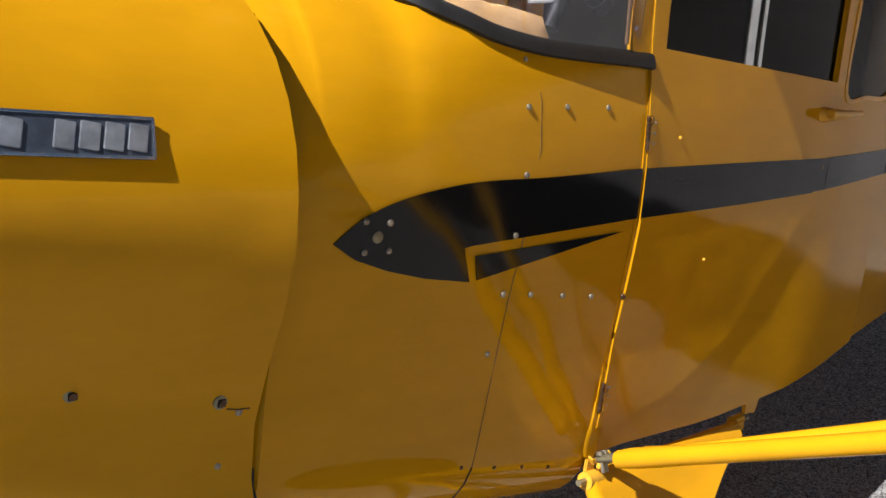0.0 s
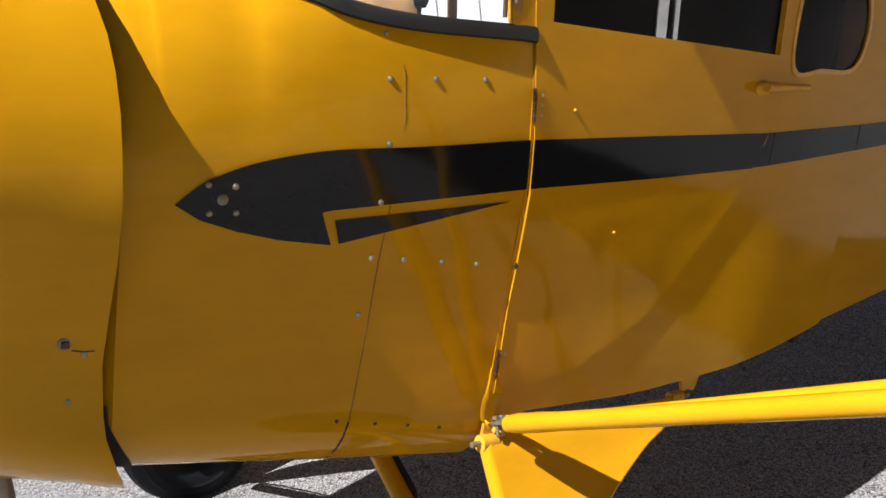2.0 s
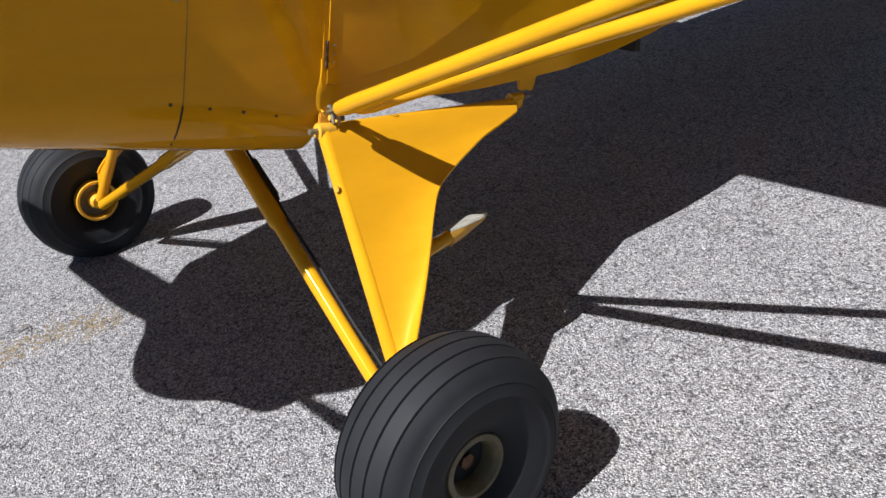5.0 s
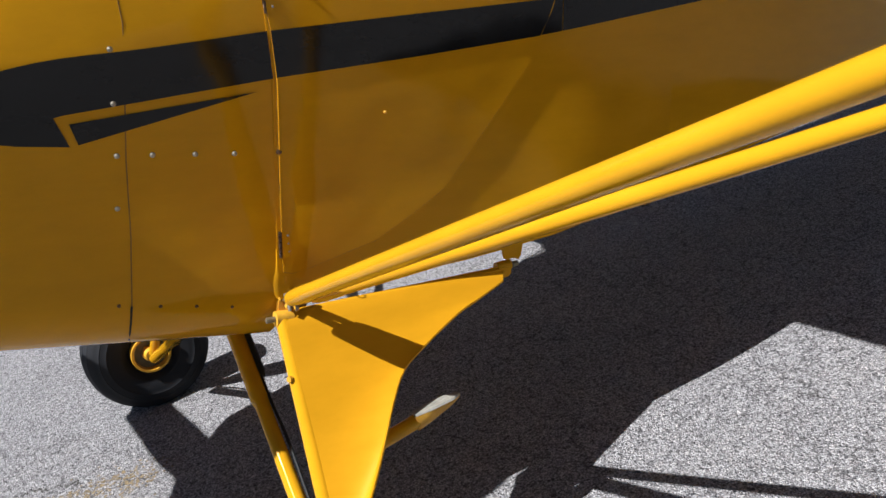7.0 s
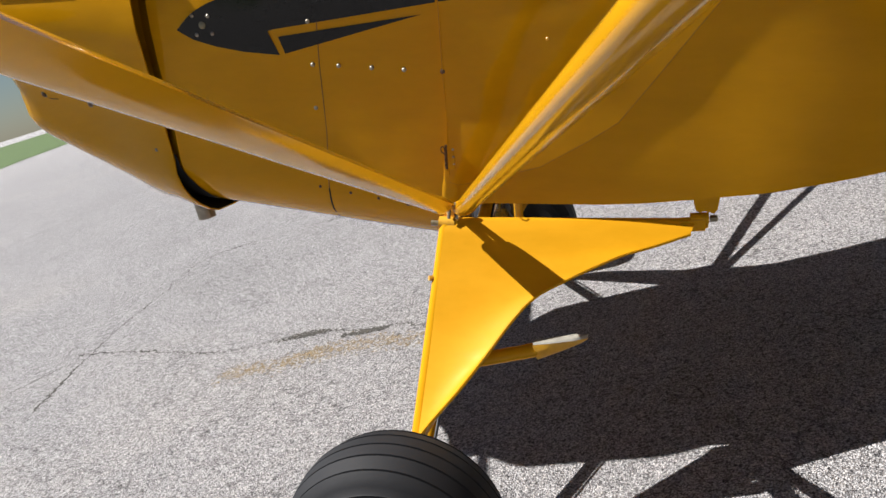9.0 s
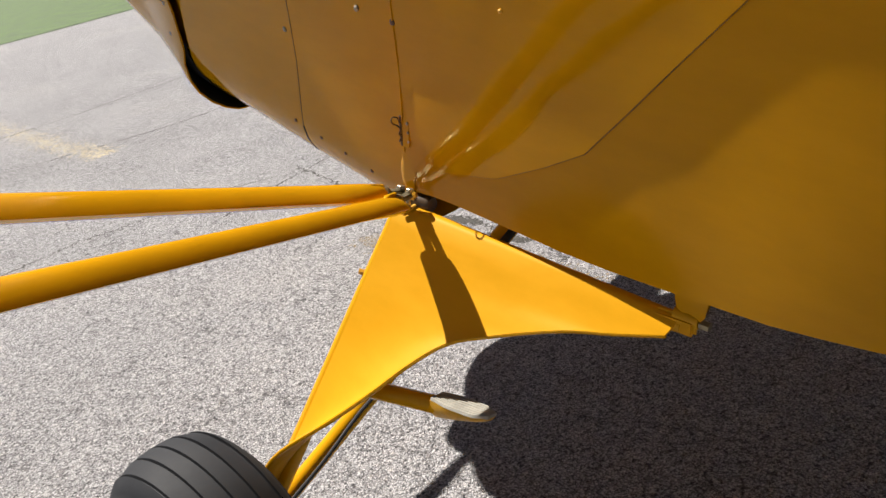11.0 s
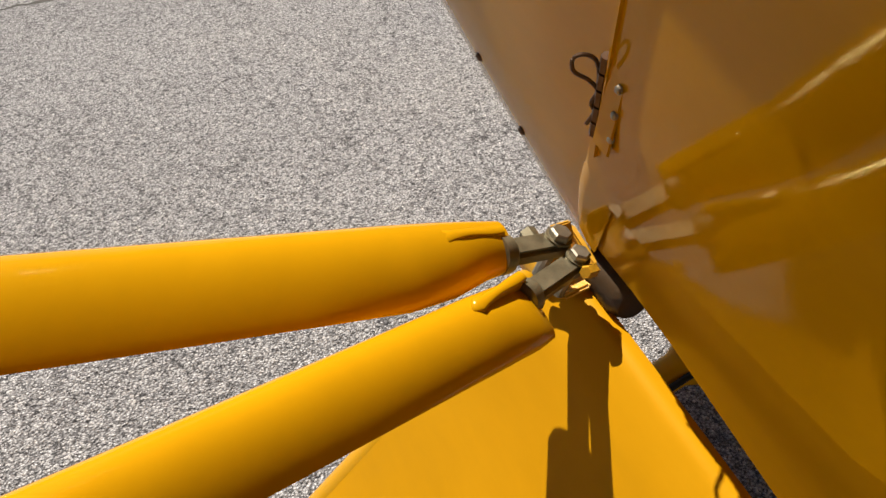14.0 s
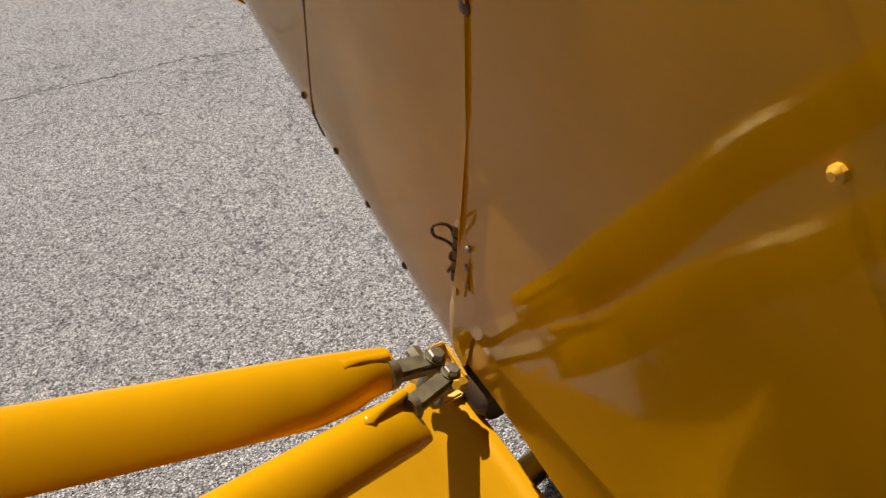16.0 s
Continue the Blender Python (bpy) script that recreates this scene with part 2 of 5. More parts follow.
def tube(points, radius, bm=None, n=12, side=None, flat=1.0, cap=True):
    """A round or flattened tube along points; radius may be a list."""
    points = [Vector(p) for p in points]
    rr = radius if isinstance(radius, (list, tuple)) else [radius] * len(points)
    rings = []
    for i, p in enumerate(points):
        d = points[min(i + 1, len(points) - 1)] - points[max(i - 1, 0)]
        _, s, t = frame_at(d, side)
        rings.append([p + s * rr[i] * math.cos(a) + t * rr[i] * flat * math.sin(a) for a in (2 * math.pi * k / n for k in range(n))])
    return loft(rings, bm, closed=True, cap=cap)


def box(size, m=Matrix(), bm=None, bevel=0.0, seg=2):
    own = bmesh.new()
    bmesh.ops.create_cube(own, size=1, matrix=Matrix.Diagonal((*size, 1)))
    if bevel:
        bmesh.ops.bevel(own, geom=own.edges[:], offset=bevel, segments=seg, affect="EDGES")
    own.transform(m)
    if bm is None:
        return own
    me = bpy.data.meshes.new("tmp")
    own.to_mesh(me)
    own.free()
    bm.from_mesh(me)
    bpy.data.meshes.remove(me)
    return bm


def lathe(profile, m=Matrix(), n=32, bm=None, closed=False):
    """Turn (along, radius) points round the local y axis."""
    bm = bm or bmesh.new()
    prof = list(profile)
    rings = []
    for k in range(n):
        a = 2 * math.pi * k / n
        rings.append([m @ Vector((r * math.cos(a), y, r * math.sin(a))) for y, r in prof])
    rows = [[bm.verts.new(p) for p in r] for r in rings]
    c = len(prof)
    for i in range(n):
        a, b = rows[i], rows[(i + 1) % n]
        for j in range(c if closed else c - 1):
            q = (j + 1) % c
            bm.faces.new((a[j], a[q], b[q], b[j]))
    bmesh.ops.remove_doubles(bm, verts=bm.verts[:], dist=1e-6)
    return bm


def ease(a, b, t):
    t = max(0.0, min(1.0, (t - a) / (b - a)))
    return t * t * (3 - 2 * t)


# ---- the shape of the hull ----
def side_v(u, w):
    """Inboard place of the near side skin; it bends slowly behind the door and leans in over the upper longeron there."""
    at = min(u, 0.76)
    base = 0.006 - 0.070 * at + 0.1577 * max(0.0, at - 0.50) ** 2
    if u > 0.76:
        base += 0.012 * (u - 0.76) + 0.012 * (u - 0.76) ** 2
    aft = ease(0.50, 0.76, u)
    swell = 0.013 * (math.sin(math.pi * max(0.0, min(1.0, (w - 0.22) / 0.50))) - 0.30 * ease(0.06, 0.24, w)) * float(np.interp(u, [-0.16, 0.0, 0.35, 0.60], [1.0, 0.9, 0.5, 0.0]))
    tuck = 0.10 * max(0.0, 0.27 - w) ** 2
    return base - (0.077 - 0.017 * aft) * w - 0.0107 * aft - swell + tuck - 0.05 * max(0.0, w - 0.63) * min(1.0, max(0.0, (u - 0.63) / 0.1))


def skin(u, w, out=0.0):
    return Vector((u, side_v(u, w) - out, w))


def mirror(p):
    return Vector((p[0], 2 * MID - p[1], p[2]))


def smooth_loop(points, n=8, closed=True):
    """Catmull-Rom through 2D points."""
    out, k = [], len(points)
    for i in range(k if closed else k - 1):
        p = [Vector((*points[(i + j) % k if closed else max(0, min(k - 1, i + j))], 0)) for j in (-1, 0, 1, 2)]
        for s in range(n):
            t = s / n
            q = 0.5 * ((2 * p[1]) + (p[2] - p[0]) * t + (2 * p[0] - 5 * p[1] + 4 * p[2] - p[3]) * t * t + (3 * p[1] - p[0] - 3 * p[2] + p[3]) * t ** 3)
            out.append((q.x, q.y))
    return out if closed else out + [points[-1]]


def dense(loop, step=0.08):
    out = []
    for a, b in zip(loop, loop[1:] + loop[:1]):
        k = max(1, int(math.dist(a, b) / step))
        out += [(a[0] + (b[0] - a[0]) * i / k, a[1] + (b[1] - a[1]) * i / k) for i in range(k)]
    return out


def plate(outer, holes, put, out, inn, fine=0.06):
    """A sheet with holes, from loops in the skin's own plane; put(u, w, out) places a point."""
    flat = bmesh.new()
    edges = []
    for loop in [outer, *holes]:
        vs = [flat.verts.new((a, b, 0)) for a, b in loop]
        edges += [flat.edges.new((vs[i], vs[(i + 1) % len(vs)])) for i in range(len(vs))]
    bmesh.ops.triangle_fill(flat, use_beauty=True, use_dissolve=False, edges=edges, normal=(0, 0, 1))
    for _ in range(3):
        long = [e for e in flat.edges if e.calc_length() > fine]
        if not long:
            break
        bmesh.ops.subdivide_edges(flat, edges=long, cuts=1)
        bmesh.ops.triangulate(flat, faces=[q for q in flat.faces if len(q.verts) > 3])
    bm = bmesh.new()
    front = {v: bm.verts.new(put(v.co.x, v.co.y, out)) for v in flat.verts}
    back = {v: bm.verts.new(put(v.co.x, v.co.y, inn)) for v in flat.verts}
    for f in flat.faces:
        bm.faces.new([front[v] for v in f.verts])
        bm.faces.new([back[v] for v in reversed(f.verts)])
    for e in flat.edges:
        if len(e.link_faces) == 1:
            a, b = e.verts
            bm.faces.new((front[a], front[b], back[b], back[a]))
    flat.free()
    return bm


# ---- ground ----
def ground_sheet():
    bm = bmesh.new()
    xs = [-3000, -400, -60, -17.5, -8, -4, -2, 0, 2, 4, 8, 20, 60, 400, 3000]
    rows = [[bm.verts.new((x, y, 0)) for y in xs] for x in xs]
    for a, b in zip(rows, rows[1:]):
        for i in range(len(xs) - 1):
            bm.faces.new((a[i], b[i], b[i + 1], a[i + 1]))
    return bm


tagged(part("ground", ground_sheet(), ASPHALT, None, smooth=False), "pale worn asphalt apron with exposed stone chips", "ground", kind="structure")


def grass_field():
    """Mown verge that begins along the edge of the apron."""
    bm = bmesh.new()
    near, far = [], []
    for k in range(61):
        y = -80 + k * 4
        wob = 0.25 * math.sin(y * 0.9) + 0.15 * math.sin(y * 2.3)
        near.append((-21.4 - 0.30 * (y - 8) + wob, y, 0.012))
        far.append((-420.0 - 0.5 * (y - 8), y, 0.03))
    return loft([near, far], bm)


tagged(part("lawn", grass_field(), GRASS_MAT, None, smooth=False), "mown green grass verge beside the apron", "grass", kind="structure")

# ---- the airplane ----
plane = empty("airplane", HULL, "yellow high-wing light airplane with black stripe, parked on asphalt", "airplane")


def base_line(u):
    """Foot of the windscreen on the near half: inboard and up."""
    us = [-0.575, -0.568, -0.552, -0.53, -0.505, -0.455, -0.42, -0.355, -0.287, -0.20, -0.10, 0.0]
    return (float(np.interp(u, us, [MID, 0.42, 0.36, 0.305, 0.25, 0.12, 0.052, 0.012, -0.006, -0.017, -0.029, -0.044])),
            float(np.interp(u, us, [0.797, 0.793, 0.785, 0.777, 0.768, 0.742, 0.722, 0.700, 0.683, 0.680, 0.682, 0.686])))


def deck(u):
    """Height of the top deck on the centre plane."""
    return float(np.interp(u, [-1.12, -1.0, -0.85, -0.70, -0.575], [0.655, 0.715, 0.752, 0.776, 0.797]))


def belly(u):
    return float(np.interp(u, [-1.45, -1.2, -0.65, -0.2, 0.0], [0.10, 0.05, 0.0, -0.060, -0.085]))


def half_section(u, grow=0.0, top=None):
    """Near half of the hull's section ahead of the door, from the keel up."""
    wb = belly(u)
    rb = 0.13
    inner = side_v(u, wb) + rb + 0.03
    pts = [(MID + (inner - MID) * k / 6, wb - grow) for k in range(7)]
    for k in range(1, 8):
        a = math.pi / 2 * k / 7
        pts.append((side_v(u, wb + rb) + rb - (rb + grow) * math.sin(a), wb + rb - (rb + grow) * math.cos(a)))
    lift = float(np.interp(u, [-0.75, -0.3, -0.08, 0.0], [0.38, 0.46, 0.54, 0.60]))
    for k in range(1, 5):
        w = wb + rb + (lift - wb - rb) * k / 4
        pts.append((side_v(u, w) - grow, w))
    ve, we = top if top else base_line(u)
    s = pts[-1]
    pv = min(ve, side_v(u, we) + float(np.interp(u, [-0.60, -0.36], [0.19, 0.085])))
    pw = we - 0.150 * (ve - pv)
    c = (side_v(u, we) + 0.004 - grow, pw - float(np.interp(u, [-0.60, -0.36, -0.1], [0.11, 0.05, 0.03])))
    for k in range(1, 9):
        t = k / 8
        pts.append(tuple((1 - t) ** 2 * s[i] + 2 * t * (1 - t) * c[i] + t * t * (pv, pw + grow)[i] for i in (0, 1)))
    for k in range(1, 6):
        t = k / 5
        pts.append((pv + (ve - pv) * t, pw + (we - pw) * (t + 0.10 * t * (1 - t)) + grow))
    return pts


def boot_skin():
    bm = bmesh.new()
    for flip in (False, True):
        rings = []
        for u in [-0.76, -0.73, -0.70, -0.66, -0.62, -0.59, -0.575, -0.572, -0.568, -0.562, -0.552, -0.54, -0.53, -0.518, -0.505, -0.49, -0.475, -0.455, -0.435, -0.42, -0.39, -0.355, -0.32, -0.287, -0.24, -0.20, -0.15, -0.10, -0.05, 0.0]:
            ring = [Vector((u, v, w)) for v, w in half_section(u, top=(MID, deck(u)) if u <= -0.575 else None)]
            if u < -0.655:
                ring = [Vector((u, MID + (p.y - MID) * 0.93, 0.40 + (p.z - 0.40) * (0.93 if p.z < 0.40 else 1.0))) for p in ring]
            if u > -0.06:
                ring = [p + Vector((door_edge(p.z) * (u + 0.06) / 0.06, 0, 0)) for p in ring]
            rings.append([mirror(p) for p in ring] if flip else ring)
        loft(rings, bm)
    bmesh.ops.remove_doubles(bm, verts=bm.verts[:], dist=1e-5)
    return bm


def door_edge(w):
    """Station of the door's front edge at a height."""
    return float(np.interp(w, [-0.1, 0.08, 0.3, 0.43, 0.51, 0.70, 0.79, 0.97, 1.03], [0.0, 0.012, 0.019, 0.022, 0.017, -0.004, -0.014, -0.027, -0.032]))


part("boot_cowl", boot_skin(), YELLOW, plane, "glossy yellow sheet metal between engine cowl and door")


def cowl_edge(w):
    """Station of the cowl's rear edge at a height."""
    return float(np.interp(w, [-0.05, 0.0, 0.05, 0.1, 0.2, 0.32, 0.4, 0.52, 0.585, 0.63, 0.67, 0.70, 0.737], [-0.555, -0.586, -0.614, -0.632, -0.638, -0.631, -0.630, -0.632, -0.636, -0.644, -0.655, -0.668, -0.700]))


NOSE = -1.10


def cowl_ring(f, grow):
    """Near half of a cowl section; f runs from the rear edge (0) to the nose (1)."""
    out = []
    wb = belly(-0.65)
    for v, w in half_section(-0.62, top=(MID, 0.785)):
        if w > 0.737:
            break
        low = ease(0.15, 0.0, w) * 0.013 * (1 - ease(0.0, 0.25, f))
        g = grow + 0.022 * (1 - f) + low
        a = math.atan2(w - 0.36, v - MID)
        u0 = cowl_edge(w)
        u = u0 + (NOSE - u0) * f
        shrink = 1.0 - 0.03 * f - 0.24 * max(0.0, (f - 0.84) / 0.16) ** 2
        rise = max(0.0, -0.73 - u) * 0.47 * max(0.0, (0.40 - w) / (0.40 - wb)) * min(1.0, abs(v - MID) / 0.30) ** 2
        bulge = 0.016 * math.sin(math.pi * max(0.0, min(1.0, (w - 0.15) / 0.56)))
        vv, ww = MID + (v - MID - bulge) * shrink, 0.38 + (w - 0.38) * (1 - (1 - shrink) * 0.7) + rise
        inset = ease(0.42, 0.20, w) * (0.020 + 0.030 * ease(0.0, 0.45, f)) * (1 - 0.95 * ease(0.14, 0.04, w) * (1 - ease(0.0, 0.15, f)))
        inset *= min(1.0, abs(v - MID) / 0.35)
        out.append(Vector((u, vv + inset + g * math.cos(a), ww + g * math.sin(a))))
    return out


COWL_STEPS = [0, 0.015, 0.05, 0.12, 0.2, 0.3, 0.4, 0.5, 0.6, 0.7, 0.78, 0.84, 0.88, 0.92, 0.96, 0.985, 1.0]
for flip in (False, True):
    sides = [[[mirror(p) for p in cowl_ring(f, g)] if flip else cowl_ring(f, g) for f in COWL_STEPS] for g in (0.004, 0.0)]
    rim = loft([sides[0][0], sides[1][0]])
    cowl_half = part("engine_cowl", loft(sides[0], rim), YELLOW, plane, "glossy yellow engine cowl side panel")
    part("cowl_liner", loft(sides[1]), BLACK_IN, cowl_half, "sooty black inner face")


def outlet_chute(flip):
    """Black sheet close over the boot under the cowl, seen through the air outlet at its lower lip."""
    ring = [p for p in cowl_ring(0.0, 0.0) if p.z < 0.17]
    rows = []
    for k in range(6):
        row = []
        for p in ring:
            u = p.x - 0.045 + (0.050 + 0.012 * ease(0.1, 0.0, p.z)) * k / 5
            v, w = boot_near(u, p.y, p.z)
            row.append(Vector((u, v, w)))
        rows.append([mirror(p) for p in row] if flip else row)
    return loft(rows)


def boot_near(u, v, w):
    pts = half_section(min(u, -0.3))
    q = min(pts, key=lambda a: (a[0] - v) ** 2 + (a[1] - w) ** 2)
    c = (MID, 0.36)
    d = math.hypot(q[0] - c[0], q[1] - c[1])
    return q[0] + (q[0] - c[0]) / d * 0.002, q[1] + (q[1] - c[1]) / d * 0.002


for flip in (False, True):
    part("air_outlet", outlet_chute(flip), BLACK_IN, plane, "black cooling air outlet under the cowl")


def cowl_top():
    bm = bmesh.new()
    rows = []
    for f in [0, 0.1, 0.25, 0.4, 0.55, 0.7, 0.8, 0.88, 0.95, 1.0]:
        u = -0.755 + (NOSE + 0.755) * f
        edge = cowl_ring(max(0.0, (u + 0.69) / (NOSE + 0.69)), 0.004)[-1]
        near = []
        for k in range(9):
            t = k / 8
            a, b, c = Vector((u, edge.y, edge.z + 0.004)), Vector((u, edge.y + 0.03, max(edge.z + 0.01, deck(u) - 0.08))), Vector((u, MID, deck(u)))
            near.append((1 - t) ** 2 * a + 2 * t * (1 - t) * b + t * t * c)
        rows.append(near + [mirror(p) for p in reversed(near[:-1])])
    return loft(rows, bm)


part("cowl_top", cowl_top(), YELLOW, plane, "yellow top deck of the engine cowl")
for f in (Vector, mirror):
    line = []
    for k in range(14):
        ring = cowl_ring(k / 14, 0.0045)
        a, b = next((a, b) for a, b in zip(ring, ring[1:]) if b.z > 0.704 or b is ring[-1])
        line.append(a.lerp(b, max(0.0, min(1.0, (0.704 - a.z) / (b.z - a.z)))))
    part("cowl_joint", tube([f(p + Vector((0, 0, 0.001))) for p in line], 0.0016, n=6), BLACK_IN, plane, "dark joint line along the cowl")


def firewall():
    ring = [Vector((-0.74, MID + (v - MID) * 0.92, 0.40 + (w - 0.40) * 0.92)) for v, w in half_section(-0.74, top=(MID, 0.768))]
    full = ring + [mirror(p) for p in reversed(ring[1:-1])]
    bm = bmesh.new()
    bm.faces.new([bm.verts.new(p) for p in full])
    return bm


part("firewall", firewall(), BLACK_IN, plane, "sooty black engine bulkhead", smooth=False)


def nose_ring():
    ring = cowl_ring(1.0, 0.0)
    full = ring + [mirror(p) for p in reversed(ring)]
    c = Vector((NOSE - 0.03, MID, 0.42))
    bm = bmesh.new()
    vs = [bm.verts.new(p) for p in full]
    ws = [bm.verts.new(p + (c - p) * 0.35 - Vector((0.03, 0, 0))) for p in full]
    k = len(vs)
    for i in range(k):
        j = (i + 1) % k
        bm.faces.new((vs[i], vs[j], ws[j], ws[i]))
    bm.faces.new(ws)
    return bm


part("nose_bowl", nose_ring(), YELLOW, plane, "rounded yellow nose bowl")


def propeller():
    """Two wooden blades, lying level."""
    rings = []
    for k in range(-12, 13):
        r = k / 12 * 0.91
        chord = 0.055 + 0.085 * math.sin(min(1.0, abs(r) / 0.62) * math.pi * 0.62) if abs(k) < 12 else 0.03
        tw = radians(62 - 46 * min(1.0, abs(r) / 0.9)) * (-1 if r >= 0 else 1)
        ring = []
        for i in range(10):
            a = 2 * math.pi * i / 10
            x, z = 0.5 * chord * math.cos(a), 0.012 * math.sin(a)
            ring.append(Vector((NOSE - 0.075 + x * math.cos(tw + math.pi / 2) - z * math.sin(tw + math.pi / 2), MID + r, 0.38 - 0.084 * r + x * math.sin(tw + math.pi / 2) + z * math.cos(tw + math.pi / 2))))
        rings.append(ring)
    return loft(rings, closed=True, cap=True)


part("propeller", propeller(), simple("varnished_wood", (0.16, 0.07, 0.03), 0.3, vary=0.3, scale=12), plane, "dark varnished wooden propeller")
pipe = part("exhaust_pipe", tube([(-0.745, 0.30, 0.02), (-0.733, 0.30, -0.045), (-0.722, 0.30, -0.105)], 0.024, n=20, cap=False), EXHAUST, plane, "browned steel exhaust stub")
part("exhaust_bore", tube([(-0.745, 0.30, 0.02), (-0.733, 0.30, -0.045), (-0.7215, 0.30, -0.104)], 0.0215, n=20, cap=False), BLACK_IN, pipe)

scoop = part("heater_outlet", tube([(-1.040, 0.36, 0.13), (-1.043, 0.36, 0.095), (-1.046, 0.36, 0.068)], 0.022, n=20, cap=False), EXHAUST, plane, "grey corrugated outlet stub under the cowl")
for k in range(4):
    part("ridge", tube([(-1.0425 - 0.0008 * k, 0.36, 0.104 - 0.009 * k), (-1.0427 - 0.0008 * k, 0.36, 0.101 - 0.009 * k)], 0.0240, n=20), EXHAUST, scoop)

# hull behind the firewall: near and far sides with window openings
DOOR = [(0.0150, 0.068), (0.034, 0.0630), (0.07, 0.069), (0.12, 0.082), (0.207, 0.104), (0.297, 0.154), (0.360, 0.194), (0.385, 0.225), (0.414, 0.260), (0.48, 0.343), (0.546, 0.424), (0.604, 0.535),
        (0.636, 0.640), (0.622, 0.80), (0.604, 1.022), (-0.030, 1.022), (-0.026, 0.97), (-0.013, 0.79), (-0.003, 0.704), (0.018, 0.515), (0.023, 0.43), (0.020, 0.30)]
DOOR_PANE = [(0.032, 0.704), (0.598, 0.706), (0.574, 0.998), (0.008, 0.998)]
AFT_PANE = smooth_loop([(0.655, 0.690), (0.75, 0.694), (0.862, 0.706), (0.892, 0.770), (0.868, 0.850), (0.79, 0.925), (0.70, 0.968), (0.638, 0.978), (0.642, 0.85)], 5)
LOWER = [(0.004, 0.010), (0.06, 0.019), (0.10, 0.022), (0.25, 0.023), (0.32, 0.023), (0.40, 0.027), (0.50, 0.037), (0.65, 0.056), (0.80, 0.088), (0.95, 0.126)]
FRONT_SIDE = dense([p for p in LOWER if p[0] < 0.63] + [(0.63, 0.053), (0.63, 1.05), (-0.095, 1.05), (-0.085, 0.94), (-0.045, 0.692), (0.0, 0.686), (0.012, 0.515), (0.016, 0.43), (0.012, 0.30), (0.006, 0.08)])
REAR_SIDE = dense([(0.63, 0.053), (0.80, 0.088), (0.95, 0.126), (0.95, 0.63), (0.95, 1.05), (0.63, 1.05), (0.63, 0.63)], 0.05)
DOOR_LIP = [(door_edge(w) + 0.0015, w) for w in (0.085, 0.15, 0.22, 0.3, 0.36, 0.43)] + [(door_edge(w) + 0.0032, w) for w in (0.43, 0.36, 0.3, 0.22, 0.15, 0.085)]
LINING = [(0.62, 0.10), (0.62, 1.04), (-0.06, 1.04), (-0.03, 0.70), (0.02, 0.10)]


def skin_far(u, w, out):
    return mirror(skin(u, w, out))


def grown(loop, d):
    cu, cw = sum(p[0] for p in loop) / len(loop), sum(p[1] for p in loop) / len(loop)
    return [(u + d * (1 if u > cu else -1), w + d * (1 if w > cw else -1)) for u, w in loop]


def grown_smooth(loop, d):
    cu, cw = sum(p[0] for p in loop) / len(loop), sum(p[1] for p in loop) / len(loop)
    return [(cu + (u - cu) * (1 + d / max(0.05, math.hypot(u - cu, w - cw))), cw + (w - cw) * (1 + d / max(0.05, math.hypot(u - cu, w - cw)))) for u, w in loop]


FAR_FRONT = dense([(0.034, 0.704), (0.618, 0.706), (0.612, 1.044), (-0.040, 1.044), (-0.020, 0.90)])
FAR_REAR = dense([(0.645, 0.690), (0.86, 0.702), (0.892, 0.770), (0.880, 0.93), (0.85, 1.040), (0.645, 1.044)], 0.05)
for put in (skin, skin_far):
    near = put is skin
    part("side_skin", plate(FRONT_SIDE, [dense(grown(DOOR_PANE, 0.006)) if near else FAR_FRONT], put, 0.0, -0.012), YELLOW_FABRIC, plane, "yellow doped cabin side")
    part("side_skin", plate(REAR_SIDE, [AFT_PANE if near else FAR_REAR], put, 0.0, -0.012), YELLOW_FABRIC, plane, "yellow doped rear cabin side")
    if not near:
        continue
    part("window_frame", plate(grown_smooth(AFT_PANE, 0.010), [AFT_PANE], put, 0.002, -0.002), YELLOW_WORN, plane, "taped yellow window surround")
    part("side_lining", plate(dense(LINING), [dense(grown(DOOR_PANE, 0.010))], put, -0.0135, -0.018), CABIN, plane, "dark cabin side lining")
    part("door_gap", plate(dense(grown_smooth(DOOR, 0.0014)), [dense(grown(DOOR_PANE, 0.002))], put, 0.0016, 0.0004), SEAM, plane, "dark gap round the door")
    door = part("door", plate(dense(DOOR), [dense(DOOR_PANE)], put, 0.0035, 0.0005), YELLOW, plane, "yellow cabin door with two sliding panes, closed")
    part("window_pane", plate(dense([(0.034, 0.706), (0.300, 0.706), (0.272, 0.996), (0.010, 0.996)]), [], put, -0.002, -0.005), SMOKED, door, "dark smoked window pane")
    part("window_pane", plate(dense([(0.262, 0.706), (0.596, 0.708), (0.572, 0.996), (0.236, 0.996)]), [], put, -0.007, -0.010), SMOKED, door, "dark smoked window pane")
    part("window_channel", plate([(0.262, 0.705), (0.286, 0.705), (0.262, 0.997), (0.236, 0.997)], [], put, 0.0015, -0.002), CHROME, door, "grey metal edge channel")
    part("window_channel", plate([(0.305, 0.705), (0.316, 0.705), (0.290, 0.997), (0.279, 0.997)], [], put, -0.0003, -0.004), CHROME, door, "grey metal edge channel")
    if put is skin:
        part("door_edge_strip", plate(DOOR_LIP, [], put, 0.0054, 0.0030), YELLOW, door, "folded front edge of the door")
    part("rear_window", plate(AFT_PANE, [], put, -0.003, -0.006), SMOKED, plane, "dark smoked rear quarter window")
for ob in plane.children_recursive:
    if "pane" in ob.name or "rear_window" in ob.name:
        ob.visible_shadow = False


